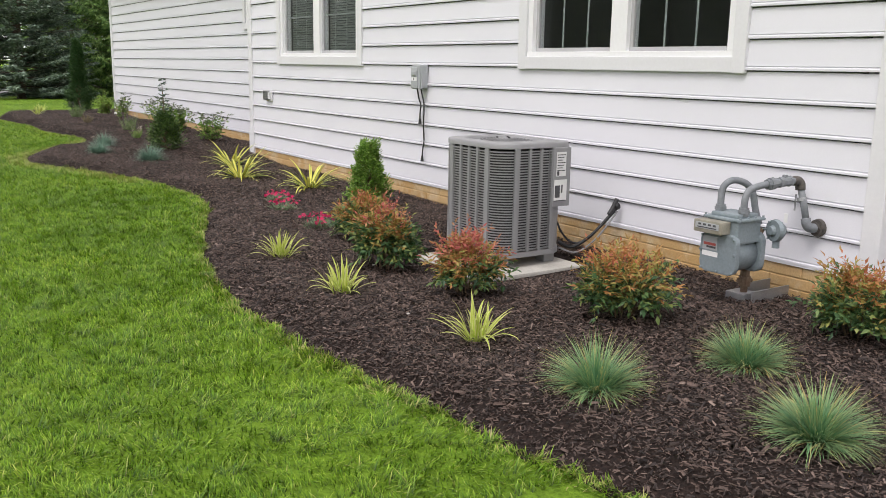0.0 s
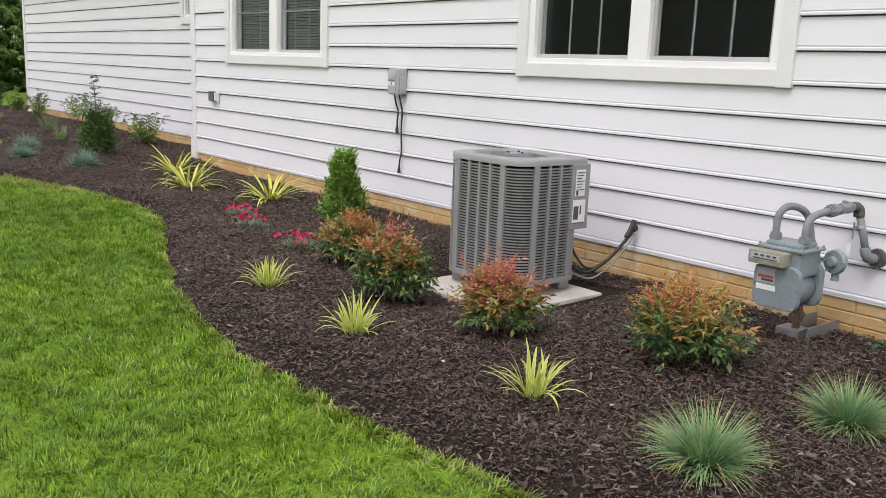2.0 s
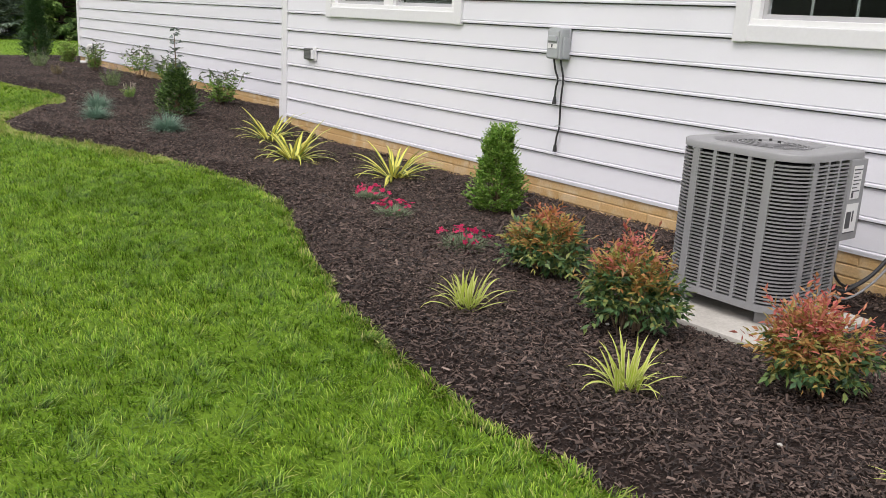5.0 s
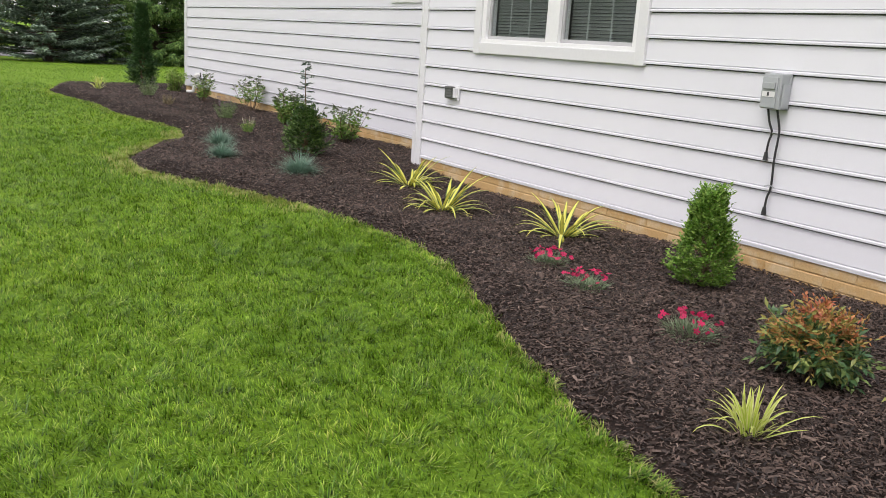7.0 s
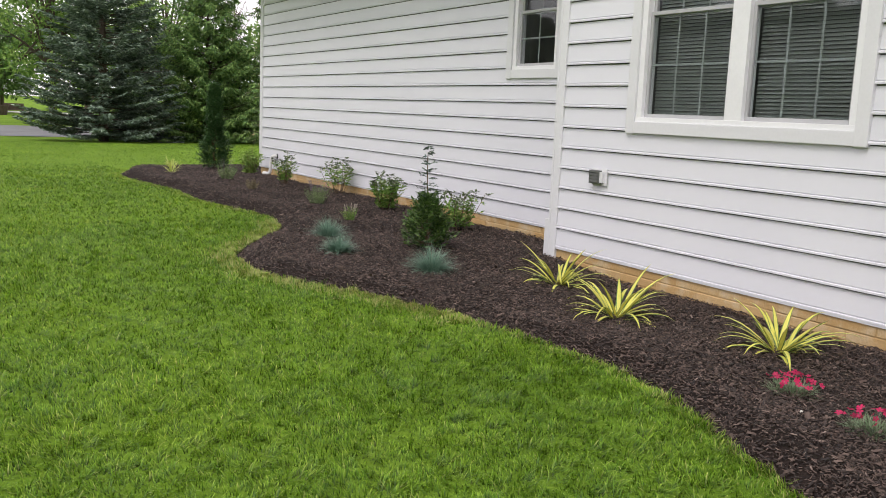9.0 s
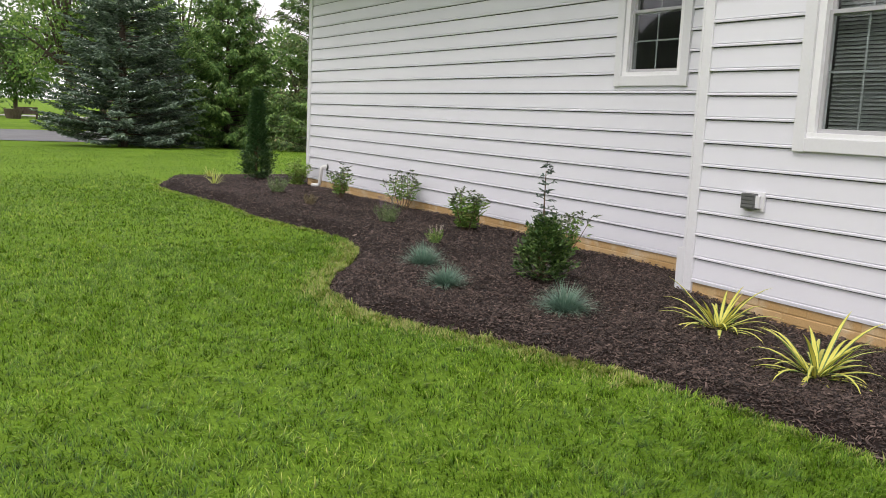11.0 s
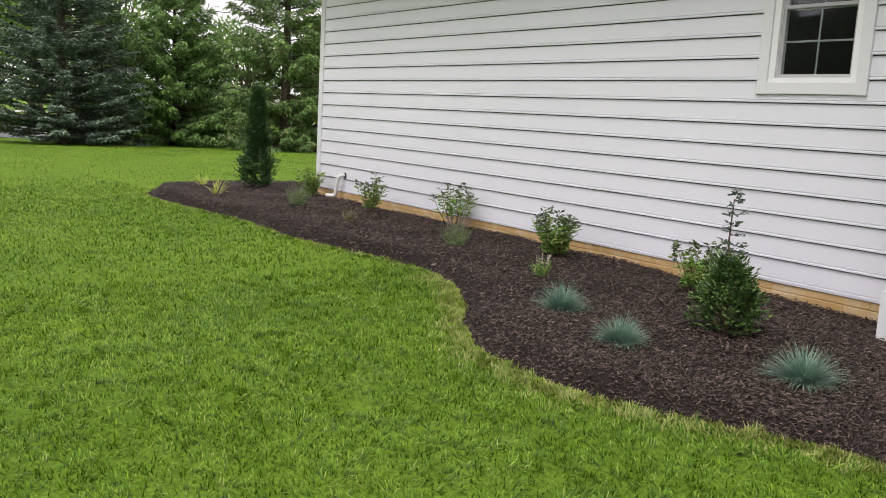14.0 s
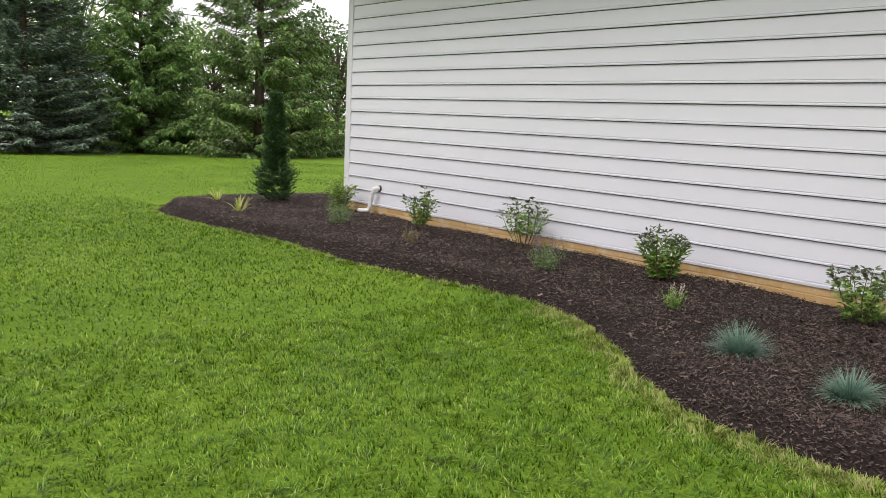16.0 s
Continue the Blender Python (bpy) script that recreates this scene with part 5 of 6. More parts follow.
for k, (x, y, ln) in enumerate(((2.36, 3.42, 0.235), (2.20, 4.47, 0.21), (2.27, 5.46, 0.205))):
    strap_plant("liriope", x, y, 46, ln, 0.0155, (0.05, 1.0), (0.5, 1.9), (LIRIOPE, LIRIOPE_EDGE), 0.45, 60 + k, "variegated yellow-green liriope tuft", "grassy plant", "liriope tufts")
for k, (x, y, ln) in enumerate(((3.38, 20.55, 0.27), (3.72, 22.0, 0.23))):
    strap_plant("liriope", x, y, 26, ln, 0.016, (0.1, 1.1), (0.3, 1.2), (LIRIOPE, LIRIOPE_EDGE), 0.45, 65 + k, "sparse pale yellow liriope tuft", "grassy plant", "liriope tufts")
for k, (x, y, ln, n) in enumerate(((3.80, 8.24, 0.46, 46), (3.49, 9.31, 0.48, 50), (3.76, 10.26, 0.43, 44))):
    strap_plant("yucca", x, y, n, ln, 0.034, (0.55, 1.56), (1.0, 2.5), (YUCCA_YELLOW, YUCCA_GREEN), 0.30, 70 + k, "variegated yucca with yellow green-edged sword leaves", "yucca", "yuccas by the wall")


def petal_mesh():
    V, Q = [(0, 0, 0)], []
    for k in range(5):
        a = 2 * math.pi * k / 5
        for da, rr, z in ((-0.5, 0.7, 0.25), (-0.25, 1.05, 0.3), (0.25, 1.05, 0.3), (0.5, 0.7, 0.25)):
            V.append((rr * math.cos(a + da), rr * math.sin(a + da), z))
    T = [(0, 1 + 4 * k + i, 2 + 4 * k + i) for k in range(5) for i in range(3)]
    return raw_mesh("flower", V, None, T, [PINK])


FLOWER = petal_mesh()


def dianthus(x, y, r, h, n, seed, label, lop):
    rng = np.random.default_rng(seed)
    p = thing("dianthus", (x, y, soil(x, y)), label, "flower", "pink dianthus clumps")
    m = 420
    a, f = rng.uniform(0, 2 * np.pi, m), np.sqrt(rng.random(m))
    base = np.stack([np.cos(a) * f * r * 0.75, np.sin(a) * f * r * 0.75, np.zeros(m)], 1)
    s = blades(rng, base, a + rng.normal(0, 0.8, m), f * 1.05 + rng.normal(0.15, 0.25, m), h * rng.uniform(0.5, 0.95, m), np.full(m, 0.004), rng.uniform(0, 0.9, m), 3)
    blade_part("foliage", [s], DIANTHUS_LEAF, p, "grey-green needle leaves")
    for k in range(n):
        a, f = rng.uniform(0, 2 * np.pi), rng.uniform(0.35, 1.2)
        ob = link_mesh("flower", FLOWER, p)
        sz = rng.uniform(0.011, 0.019)
        ob.matrix_basis = pose(r * (0.95 * f * math.cos(a) + lop[0]), r * (0.95 * f * math.sin(a) + lop[1]), h * rng.uniform(0.70, 1.08) * (1.05 - 0.35 * f), rng.normal(0, 35), rng.normal(0, 35), rng.uniform(0, 360)) @ Matrix.Diagonal((sz, sz, sz, 1))


dianthus(3.23, 7.72, 0.125, 0.11, 34, 81, "dianthus clump thick with crimson-pink flowers", (0.0, 0.0))
dianthus(3.04, 7.15, 0.125, 0.11, 22, 82, "grey-green dianthus clump with a few pink flowers", (0.0, 0.1))
dianthus(3.0, 6.37, 0.155, 0.12, 34, 83, "low dianthus clump ringed with magenta flowers", (0.0, 0.0))


def shoots(rng, n, profile, h, jitter=0.25, ragged=0.12):
    """Feet and directions of twigs over the skin of an upright bush whose radius at height share s is profile(s)."""
    s = rng.random(n) ** 0.9
    a = rng.uniform(0, 2 * np.pi, n)
    rr = np.array([profile(v) for v in s]) * rng.uniform(0.35, 1.0, n) ** 0.5 * rng.lognormal(0, ragged, n) * (1 + 0.14 * np.sin(a * 3 + s * 9))
    org = np.stack([np.cos(a) * rr, np.sin(a) * rr, s * h * 0.93 + 0.015], 1)
    way = np.stack([np.cos(a), np.sin(a), 0.5 + s * 1.6], 1) + rng.normal(0, jitter, (n, 3))
    return org, way


def bush(name, x, y, h, profile, n, per, leaf, width, run, mat, seed, label, category="shrub", foliage="foliage", group="", trunk=0.012, ragged=0.12, jitter=0.25):
    rng = np.random.default_rng(seed)
    random.seed(seed)
    p = thing(name, (x, y, soil(x, y) if y < 23 else 0.0), label, category, group)
    tips = [((0, 0, -0.01), (0, 0, h * 0.9))]
    for k in range(12):
        a, s = rng.uniform(0, 2 * np.pi), rng.uniform(0.15, 0.8)
        tips.append(((0, 0, max(0.0, s * h * 0.6 - 0.02)), (0.8 * profile(s) * math.cos(a), 0.8 * profile(s) * math.sin(a), s * h)))
    tagged(part("stemwork", stems(tips, trunk), STEM, p), kind="stuff")
    org, way = shoots(rng, n, profile, h, jitter, ragged)
    leaf_part(foliage, [sprays(rng, org, way, run * rng.uniform(0.5, 1.3, n), per, leaf, width)], mat, p)
    return p, rng


boxwood, rng = bush("boxwood", 3.75, 6.95, 0.56, lambda s: 0.128 * min(1, 0.78 + s * 1.6) * (1 - 1.15 * max(0, s - 0.30)) + 0.012, 1150, 9, 0.0205, 0.0165, 0.066, BOX_LEAF, 91, "bright green upright boxwood by the wall")
n = 46
a, zz = rng.uniform(0, 2 * np.pi, n), rng.uniform(0.22, 0.55, n)
org = np.stack([np.cos(a) * 0.10 * (1 - zz * 0.9), np.sin(a) * 0.10 * (1 - zz * 0.9), zz], 1)
way = np.stack([np.cos(a) * 0.8, np.sin(a) * 0.8, rng.uniform(0.5, 1.6, n)], 1)
leaf_part("young_shoots", [sprays(rng, org, way, rng.uniform(0.06, 0.11, n), 11, 0.019, 0.013)], BOX_LEAF, boxwood, "loose young shoots standing out")

holly, rng = bush("holly", 3.44, 11.78, 0.43, lambda s: 0.132 * min(1, 0.85 + s) * (1 - s ** 2.4) + 0.025, 480, 9, 0.038, 0.018, 0.09, HOLLY, 92, "dark green holly with a tall bare leader", ragged=0.2, jitter=0.4)
part("leader", stems([((0.0, 0.0, 0.30), (-0.01, 0.02, 0.86))], 0.008), STEM, holly, "thin upright leader")
# branchlets stand out in tiers, shorter towards the top
zz = np.repeat(np.linspace(0.40, 0.88, 9), 4) + rng.normal(0, 0.012, 36)
n = len(zz)
a = np.arange(n) * 2.399 + rng.normal(0, 0.3, n)
org = np.stack([np.full(n, -0.005), np.full(n, 0.01), zz], 1)
way = np.stack([np.cos(a), np.sin(a), rng.uniform(0.0, 0.55, n)], 1)
leaf_part("leader_foliage", [sprays(rng, org, way, 0.022 + 0.20 * (0.93 - zz) * rng.uniform(0.35, 1.2, n), 9, 0.036, 0.017, 0.8)], SPIRE, holly, "bluish leaves on the leader")


def stemmy(x, y, r, h, n, leaf, seed, label, dense=1.0, bare=0.25, leafmat=SHRUB, tipmat=SHRUB_DARK):
    """A young shrub of bare upright stems with leaves on their upper parts."""
    rng = np.random.default_rng(seed)
    random.seed(seed)
    p = thing("deciduous_shrub", (x, y, soil(x, y)), label, "shrub", "young shrubs along the wall")
    pairs, org, way, top, topw = [], [], [], [], []
    for k in range(n):
        a, f = k * 2.4 + rng.normal(0, 0.4), math.sqrt((k + 0.5) / n)
        e = np.array([r * f * math.cos(a), r * f * math.sin(a), h * rng.uniform(0.72, 1.0) * (1.08 - 0.25 * f)])
        b = np.array([0.25 * e[0], 0.25 * e[1], -0.01])
        pairs.append((tuple(b), tuple(e)))
        for s in np.linspace(bare, 1.0, max(3, int(9 * dense))):
            q = b + (e - b) * s
            for j in range(2):
                t = rng.uniform(0, 2 * np.pi)
                (top if s > 0.86 else org).append(q)
                (topw if s > 0.86 else way).append(np.array([math.cos(t), math.sin(t), rng.uniform(0.1, 0.8)]))
    tagged(part("stemwork", stems(pairs, 0.0045), STEM, p, "thin brown upright stems"), kind="stuff")
    org, way, top, topw = (np.array(v) for v in (org, way, top, topw))
    leaf_part("leafage", [sprays(rng, org, way, rng.uniform(0.03, 0.08, len(org)), 4, leaf, leaf * 0.45)], leafmat, p)
    leaf_part("tip_leafage", [sprays(rng, top, topw, rng.uniform(0.02, 0.05, len(top)), 4, leaf * 0.9, leaf * 0.42)], tipmat, p, "young leaves at the tips")


stemmy(4.38, 12.75, 0.30, 0.44, 13, 0.055, 101, "young leafy shrub with arching bare twigs", 0.9, 0.15)
stemmy(4.45, 14.52, 0.23, 0.45, 15, 0.055, 102, "rounded dense green young shrub", 1.3, 0.1)
stemmy(4.74, 16.55, 0.30, 0.56, 11, 0.055, 103, "open young shrub, bare stems leafy at the top", 0.8, 0.35)
stemmy(4.50, 18.05, 0.21, 0.50, 11, 0.052, 104, "upright young shrub with bronze leaf tips", 1.0, 0.2)
stemmy(4.64, 20.10, 0.21, 0.44, 16, 0.05, 105, "bushy light green young shrub", 1.3, 0.08, SHRUB_LIGHT, SHRUB_LIGHT)


def spiky(name, x, y, r, h, n, leafmat, spikemat, seed, label, spikes, category="perennial"):
    rng = np.random.default_rng(seed)
    p = thing(name, (x, y, soil(x, y)), label, category)
    a, f = rng.uniform(0, 2 * np.pi, n), np.sqrt(rng.random(n))
    org = np.stack([np.cos(a) * f * r * 0.5, np.sin(a) * f * r * 0.5, np.zeros(n)], 1)
    way = np.stack([np.cos(a) * f * 0.6, np.sin(a) * f * 0.6, np.ones(n)], 1) + rng.normal(0, 0.12, (n, 3))
    leaf_part("foliage", [sprays(rng, org, way, h * 0.75 * rng.uniform(0.6, 1.1, n), 9, 0.026, 0.010, 1.0)], leafmat, p)
    if spikes:
        a, f = rng.uniform(0, 2 * np.pi, spikes), np.sqrt(rng.random(spikes))
        org = np.stack([np.cos(a) * f * r * 0.8, np.sin(a) * f * r * 0.8, np.full(spikes, h * 0.55)], 1)
        way = np.stack([np.cos(a) * f * 0.35, np.sin(a) * f * 0.35, np.ones(spikes)], 1)
        leaf_part("bloom", [sprays(rng, org, way, np.full(spikes, h * 0.45), 12, 0.016, 0.010, 0.9)], spikemat, p)


spiky("catmint", 3.92, 15.40, 0.15, 0.30, 110, CATMINT, MAUVE, 111, "green catmint with faded mauve spikes", 20)
spiky("catmint", 3.79, 18.72, 0.15, 0.32, 110, CATMINT, MAUVE, 112, "grey-green catmint clump with upright stems", 8)
spiky("dried_perennial", 3.62, 17.05, 0.10, 0.16, 50, DRY, DRY, 113, "small dried brown perennial tuft", 6)
spiky("astilbe", 3.60, 13.75, 0.08, 0.19, 40, SHRUB, CREAM, 114, "small plant with cream flower spikes", 7)

bush("columnar_evergreen", 4.47, 21.65, 1.62, lambda s: (0.22 if s < 0.25 else 0.22 - (s - 0.25) * 0.95 if s < 0.375 else 0.10) * (1 - max(0, s - 0.55) ** 1.4 * 1.9) * min(1, 0.6 + s * 5), 2500, 9, 0.045, 0.017, 0.085, YEW, 121,
     "tall dark green columnar evergreen, bushy at its foot", "evergreen shrub", trunk=0.02, ragged=0.26, jitter=0.45)

# pale pebbles lying on the mulch
random.seed(9)
for k, (x, y) in enumerate(((2.52, 3.16), (2.28, 3.9), (2.95, 7.45), (2.7, 5.0))):
    bm = bmesh.new()
    bmesh.ops.create_icosphere(bm, subdivisions=1, radius=0.011)
    for v in bm.verts:
        v.co *= random.uniform(0.75, 1.2)
        v.co.z *= 0.55
    ob = part("pebble", bm, CONCRETE)
    ob.location = (x, y, soil(x, y) + 0.016)
    tagged(ob, "small pale pebble lying on the mulch", "pebble", "pebbles on the mulch")

# ---- distance: trees, road, wires ----


def conifer(name, x, y, h, r, mats, seed, label, droop, limbs=230, bare=0.05, twig=0.55, fat=0.20, power=0.85, per=6):
    """A spruce: tapered trunk, whorled limbs, and hanging or level needle sprays along each."""
    rng = np.random.default_rng(seed)
    random.seed(seed)
    z = float(lawn_z(x, y))
    t = thing(name, (x, y, z - 0.05), label, "tree", "trees beyond the lawn")
    part("trunk", tube(bmesh.new(), [(0, 0, -0.2), (0.03, 0.02, h * 0.5), (0, 0, h * 0.97)], [0.022 * h, 0.013 * h, 0.01], 8), BARK, t)
    s = np.sort(rng.random(limbs) ** 1.15)
    a = np.arange(limbs) * 2.399 + rng.normal(0, 0.25, limbs)
    L = r * (1 - s) ** power * rng.uniform(0.72, 1.12, limbs) + 0.12
    z0 = h * (bare + (0.985 - bare) * s)
    rise = rng.uniform(-0.22, 0.10, limbs) + 0.45 * s
    bm = bmesh.new()
    org, way, runs = [], [], []
    for i in range(limbs):
        d = np.array([math.cos(a[i]), math.sin(a[i]), rise[i]])
        tip = np.array([0, 0, z0[i]]) + d * L[i] + np.array([0, 0, 0.12 * L[i]])
        if i % 2 == 0:
            tube(bm, [(0, 0, z0[i]), tuple((np.array([0, 0, z0[i]]) + tip) / 2 - np.array([0, 0, 0.05 * L[i]])), tuple(tip)], [0.035, 0.022, 0.008], 4)
        m = max(4, int(L[i] * 7))
        for k in range(m):
            f = 0.22 + 0.78 * (k + rng.random()) / m
            q = np.array([0, 0, z0[i]]) + (tip - np.array([0, 0, z0[i]])) * f + np.array([0, 0, -0.18 * L[i] * f * (1 - f)])
            for sg in (-1, 1):
                sd = np.array([-math.sin(a[i]), math.cos(a[i]), 0]) * sg
                org.append(q), way.append(d * 0.8 + sd * rng.uniform(0.2, 1.0) - np.array([0, 0, droop * rng.uniform(0.4, 1.4)]))
                runs.append(twig * rng.uniform(0.5, 1.1) * (0.55 + 0.45 * (1 - f)))
    part("branchwork", bm, BARK, t)
    org, way, runs = np.array(org), np.array(way), np.array(runs)
    cut = rng.random(len(org)) < 0.5
    for sel, mat in ((cut, mats[0]), (~cut, mats[1])):
        leaf_part("needle_foliage", [sprays(rng, org[sel], way[sel], runs[sel], per, fat * 1.25, fat * 0.42, 0.85, 0.3, plain=True)], mat, t)
    return t


conifer("blue_spruce", 7.5, 49.5, 11.0, 3.5, (SPRUCE_BLUE, SPRUCE_BLUE), 201, "large blue-green spruce with branches to the ground", 0.05, 330, 0.03, 0.50, 0.175, 0.72, 7)
conifer("norway_spruce", 13.2, 52.0, 8.9, 3.4, (SPRUCE_GREEN, SPRUCE_GREEN), 202, "broad green spruce with drooping sprays", 0.85, 250, 0.02, 0.58, 0.172, 0.55, 7)
conifer("norway_spruce", 10.3, 54.0, 6.8, 2.9, (SPRUCE_GREEN, SPRUCE_BLUE), 203, "smaller dark spruce filling the gap between larger trees", 0.6, 170, 0.02, 0.58, 0.175, 0.6, 6)
conifer("tall_spruce", 16.6, 46.5, 12.5, 3.1, (SPRUCE_OLIVE, SPRUCE_GREEN), 204, "tall olive green spruce with brownish tips", 0.75, 280, 0.02, 0.58, 0.175, 0.42, 6)
conifer("tall_spruce", 20.0, 49.0, 6.4, 2.6, (SPRUCE_OLIVE, SPRUCE_GREEN), 205, "dark lower spruce beside the tall one", 0.6, 150, 0.02, 0.6, 0.2, 0.5)
conifer("tall_spruce", 15.3, 54.0, 5.4, 2.4, (SPRUCE_GREEN, SPRUCE_GREEN), 206, "low green spruce behind the hedge line", 0.7, 130, 0.02, 0.6, 0.2, 0.5)


def broadleaf(name, x, y, h, r, mat, seed, label, clumps=70, leaf=0.22, per_clump=60, low=0.3):
    """A leafy tree: forked trunk, limbs to each clump, and loose clumps of leaves."""
    rng = np.random.default_rng(seed)
    random.seed(seed)
    z = float(lawn_z(x, y))
    t = thing(name, (x, y, z - 0.05), label, "tree", "trees beyond the lawn")
    bm = tube(bmesh.new(), [(0, 0, -0.2), (0.1, 0.05, h * 0.3), (0.0, 0.1, h * 0.75)], [0.020 * h, 0.016 * h, 0.007 * h], 8)
    c = unit(rng, clumps) * (rng.random(clumps) ** 0.4)[:, None]
    cen = np.stack([c[:, 0] * r, c[:, 1] * r, h * (low + 1) / 2 + c[:, 2] * h * (1 - low) / 2], 1)
    for q in cen[::2]:
        s = (0.02, 0.05, h * rng.uniform(0.25, 0.55))
        tube(bm, [s, tuple((np.array(s) + q) / 2 + np.array([0, 0, 0.2])), tuple(q)], [0.011 * h, 0.006 * h, 0.002 * h], 5)
    part("trunk", bm, BARK, t)
    n = clumps * per_clump
    k = np.repeat(np.arange(clumps), per_clump)
    sz = r * rng.uniform(0.16, 0.34, clumps)
    o = unit(rng, n) * (rng.random(n) ** 0.45)[:, None]
    p = cen[k] + o * np.stack([sz[k], sz[k], sz[k] * 0.7], 1)
    v, tr = leaves(p, o + rng.normal(0, 0.6, (n, 3)) - np.array([0, 0, 0.3]), rng.normal(0, 0.5, (n, 3)) + np.array([0, 0, 1.0]), leaf * rng.uniform(0.7, 1.3, n), leaf * 0.6 * rng.uniform(0.7, 1.3, n))
    leaf_part("crown", [(v, tr)], mat, t)


broadleaf("maple_tree", 15.8, 71.0, 12.0, 4.2, BROADLEAF, 211, "tall light green leafy tree behind the spruces", 85, 0.30, 60, 0.12)
broadleaf("maple_tree", 7.7, 68.0, 12.5, 3.3, BROADLEAF, 212, "light green leafy tree at the roadside", 110, 0.28, 60, 0.10)
broadleaf("maple_tree", 11.0, 75.0, 13.5, 4.2, BROADLEAF, 213, "bright green leafy tree behind the spruces", 75, 0.3, 60, 0.1)
broadleaf("maple_tree", 29.5, 61.0, 9.6, 4.5, BROADLEAF_DARK, 214, "rounded dark green tree beyond the house", 80, 0.28, 60, 0.05)
broadleaf("maple_tree", 20.4, 60.0, 7.4, 3.4, BROADLEAF, 215, "low green leafy tree behind the spruces", 60, 0.28, 60, 0.05)
broadleaf("shade_tree", 6.7, 92.0, 9.5, 4.2, BROADLEAF_DARK, 216, "dark shade tree with a clear trunk", 110, 0.30, 70, 0.17)
broadleaf("shade_tree", 4.0, 112.0, 15.0, 9.0, BROADLEAF_DARK, 217, "large dark tree far across the road", 130, 0.46, 60, 0.03)

# twiggy half-bare tree in the gap
rng = np.random.default_rng(231)
random.seed(231)
t = thing("bare_tree", (18.2, 63.0, float(lawn_z(18.2, 63.0))), "pale half-bare twiggy tree", "tree", "trees beyond the lawn")
bm = tube(bmesh.new(), [(0, 0, -0.2), (0.1, 0, 3.0), (0.0, 0.1, 8.2)], [0.14, 0.10, 0.02], 7)
for k in range(70):
    a, s = rng.uniform(0, 2 * np.pi), rng.uniform(2.2, 7.6)
    L = rng.uniform(0.7, 2.0)
    e = Vector((math.cos(a) * L * 0.6, math.sin(a) * L * 0.6, s + L * 0.9))
    tube(bm, [(0, 0, s), tuple(e * 0.5 + Vector((0, 0, s * 0.5 - 0.05))), tuple(e)], [0.03, 0.02, 0.006], 4)
    for j in range(3):
        f = Vector((rng.uniform(-0.5, 0.5), rng.uniform(-0.5, 0.5), rng.uniform(0.2, 0.7)))
        tube(bm, [tuple(e * 0.8 + Vector((0, 0, s * 0.2))), tuple(e * 0.8 + Vector((0, 0, s * 0.2)) + f)], [0.014, 0.004], 3)
part("branches", bm, POLE, t)

# low wooded rise far off on the open side, seen only in the window panes
rng = np.random.default_rng(240)
V, Q = [], []
ys = np.linspace(-140, 520, 264)
for k, y in enumerate(ys):
    hh = 17.0 + 2.0 * math.sin(k * 0.9) + rng.uniform(-1.5, 1.5)
    V += [(-74 + rng.uniform(-1, 1), y, -1.0), (-75 + rng.uniform(-2, 2), y, hh * 0.55), (-79, y, hh)]
for k in range(len(ys) - 1):
    for j in range(2):
        Q.append((3 * k + j, 3 * k + j + 1, 3 * k + 4 + j, 3 * k + 3 + j))
tagged(link_mesh("backdrop_woods", raw_mesh("backdrop_woods", V, Q, None, [WOODS])), "distant dark green woodland edge", "woods", kind="structure")

# road across the end of the lawn, with grass and a second drive beyond
bm = bmesh.new()
vs = []
for x in np.linspace(-60, 80, 29):
    vs.append([bm.verts.new((x, y, float(lawn_z(x, y)) + 0.035)) for y in (54.5, 60.0, 65.0)])
for a, b in zip(vs, vs[1:]):
    for k in range(2):
        bm.faces.new((a[k], b[k], b[k + 1], a[k + 1]))
tagged(part("road", bm, ASPHALT), "grey asphalt lane beyond the lawn", "road", kind="structure")
bm = bmesh.new()
vs = []
for x in np.linspace(-60, 80, 29):
    vs.append([bm.verts.new((x, y, float(lawn_z(x, y)) + 0.03)) for y in (96.0, 99.0, 102.0)])
for a, b in zip(vs, vs[1:]):
    for k in range(2):
        bm.faces.new((a[k], b[k], b[k + 1], a[k + 1]))
tagged(part("road_far", bm, CONCRETE), "pale far drive across the field", "road", kind="structure")

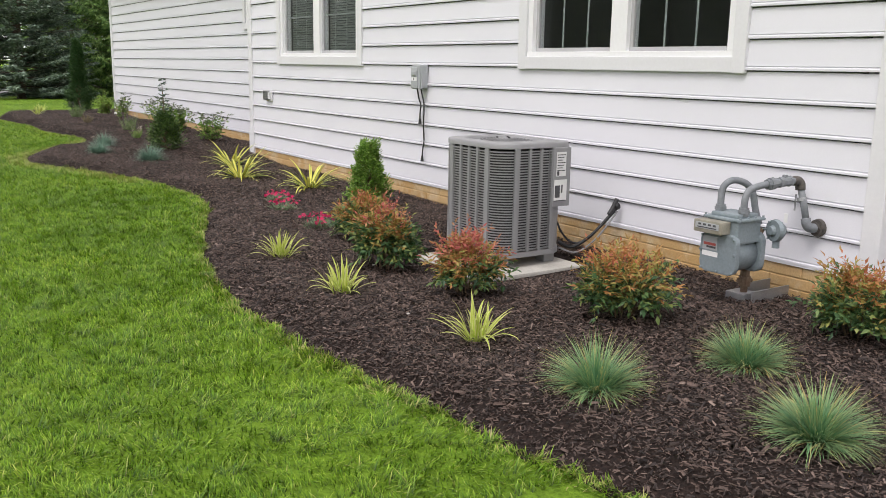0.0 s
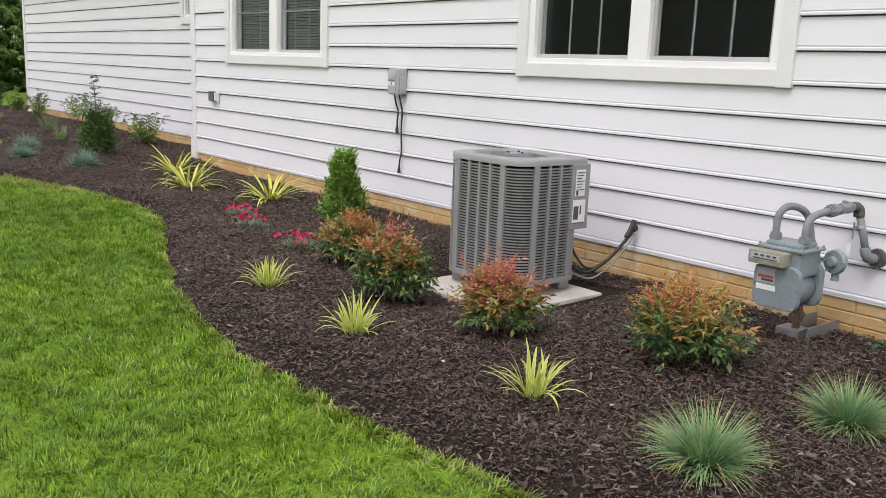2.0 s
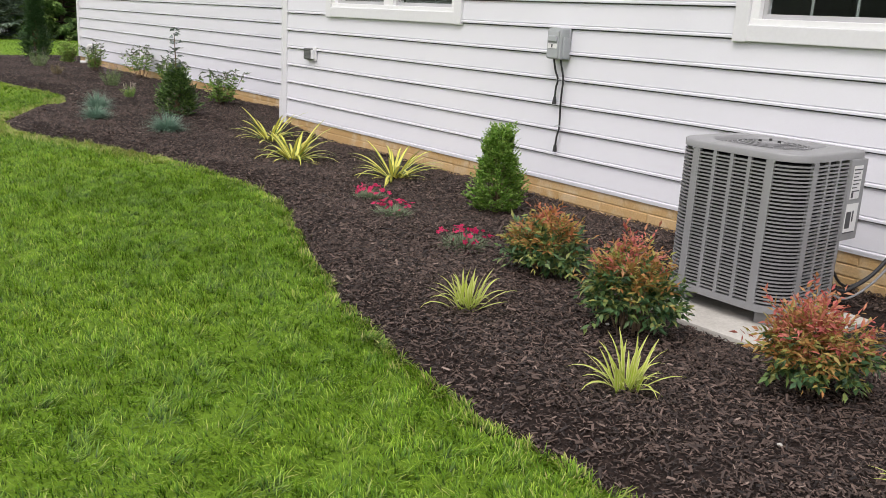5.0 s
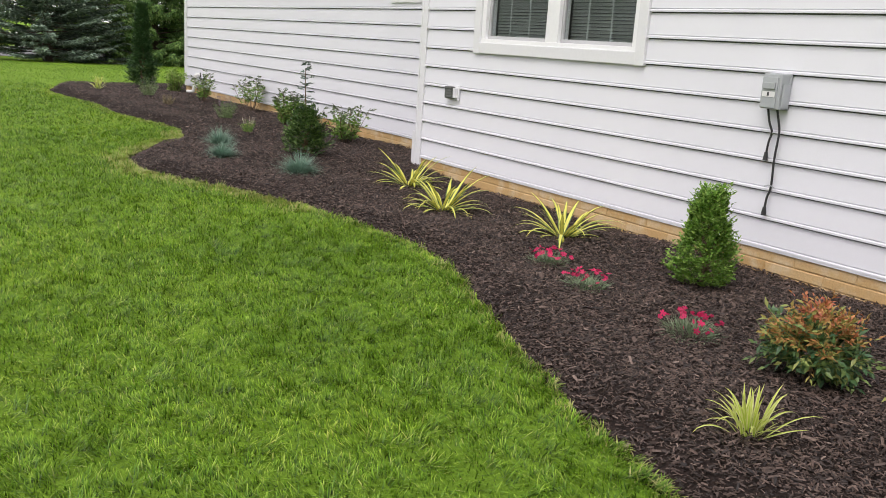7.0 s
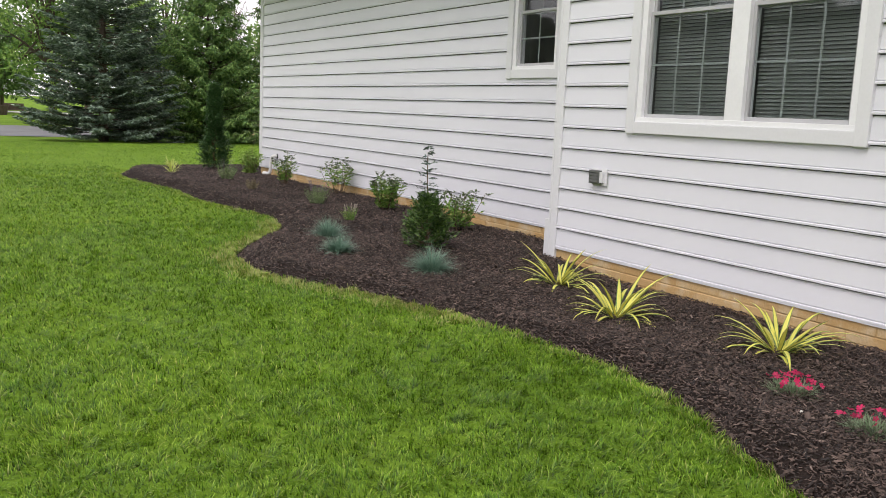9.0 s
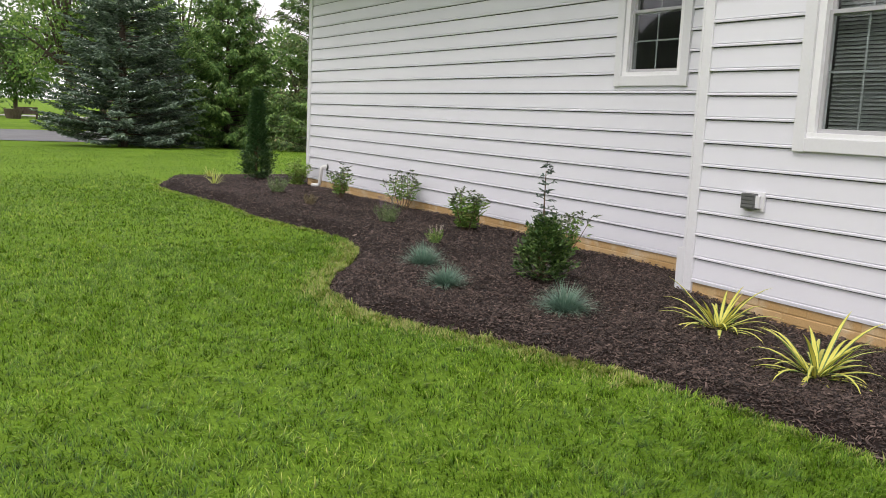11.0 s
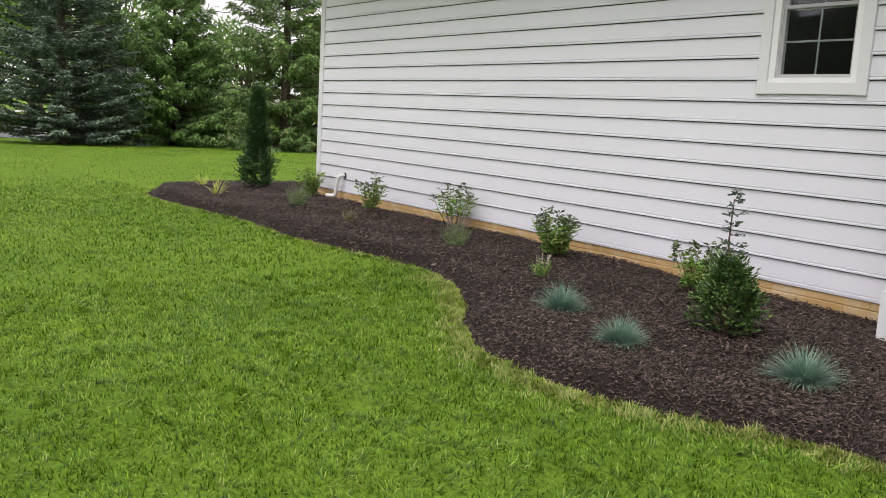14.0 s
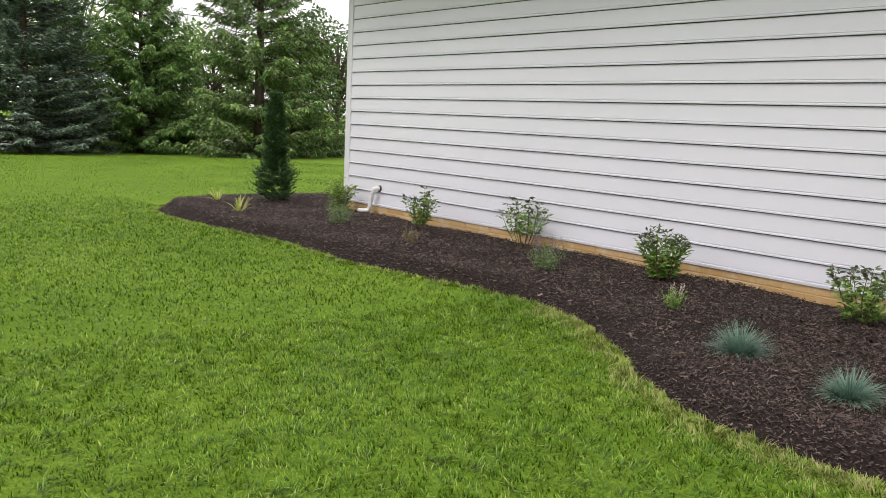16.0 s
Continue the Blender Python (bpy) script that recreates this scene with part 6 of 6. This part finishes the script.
# garden bench and planter far across the lane
bench = thing("garden_bench", (7.3, 88.0, float(lawn_z(7.3, 88))), "small dark garden bench across the lane", "bench")
part("seat", boxed((-0.8, -0.25, 0.42), (0.8, 0.25, 0.50), 0.02), BARK, bench)
part("backrest", boxed((-0.8, 0.22, 0.50), (0.8, 0.30, 1.0), 0.02), BARK, bench)
for x in (-0.7, 0.7):
    part("leg", boxed((x - 0.06, -0.22, 0.0), (x + 0.06, 0.25, 0.42), 0.01), BARK, bench)
tub = thing("planter", (6.2, 88.0, float(lawn_z(6.2, 88))), "dark round planter tub across the lane", "planter")
bm = bmesh.new()
rod(bm, (0, 0, 0), (0, 0, 0.8), 0.55, 0.75, 14)
part("tub", bm, BARK, tub)

# utility pole and wires
pole = thing("utility_pole", (10.6, 70.0, float(lawn_z(10.6, 70))), "brown wooden utility pole behind the trees", "utility pole")
bm = bmesh.new()
rod(bm, (0, 0, 0), (0, 0, 11.0), 0.16, 0.11, 10)
part("post", bm, POLE, pole)
part("crossarm", boxed((-1.1, -0.06, 10.3), (1.1, 0.06, 10.45), 0.01), POLE, pole)
for k, (z, sag) in enumerate(((9.5, 0.7), (7.6, 0.8), (6.7, 0.9))):
    pts = [(x, 70.0 - 0.06 * (x - 10.6), -1.0 + z - 0.0 * x - sag * (1 - ((x - 30) / 40.0) ** 2)) for x in np.linspace(-40, 90, 24)]
    tagged(part("power_line", tube(bmesh.new(), pts, 0.03, 5), WIRE), "thin dark overhead wire", "cable", "overhead wires")

# ---- foundation bricks ----


def brick_mesh(length, height, deep=0.005):
    bm = boxed((-deep, 0, 0), (0.006, length, height))
    edges = [e for e in bm.edges if all(v.co.x < 0 for v in e.verts)]
    bmesh.ops.bevel(bm, geom=edges, offset=0.004, segments=1, affect="EDGES")
    me = bpy.data.meshes.new("brick")
    bm.to_mesh(me)
    bm.free()
    me.materials.append(BRICK)
    return me


FULL, CUT = brick_mesh(0.400, 0.0615), brick_mesh(0.196, 0.0615)
random.seed(4)
for parent, x, a, b, top, rows in (("foundation_near", NEAR_X - 0.004, Y0 + 0.01, Y1 - 0.03, 0.271, 4), ("foundation_far", FAR_X - 0.004, Y1 + 0.05, Y2 - 0.01, 0.321, 3)):
    owner = bpy.data.objects[parent]
    for r in range(rows):
        y = a
        if r % 2:
            ob = link_mesh("brick", CUT, owner)
            ob.location = (x, y, top - 0.003 - 0.0615 - r * 0.068)
            y += 0.204
        while y + 0.400 < b:
            ob = link_mesh("brick", FULL, owner)
            ob.location = (x + random.uniform(-0.0015, 0.0015), y, top - 0.003 - 0.0615 - r * 0.068)
            y += 0.408
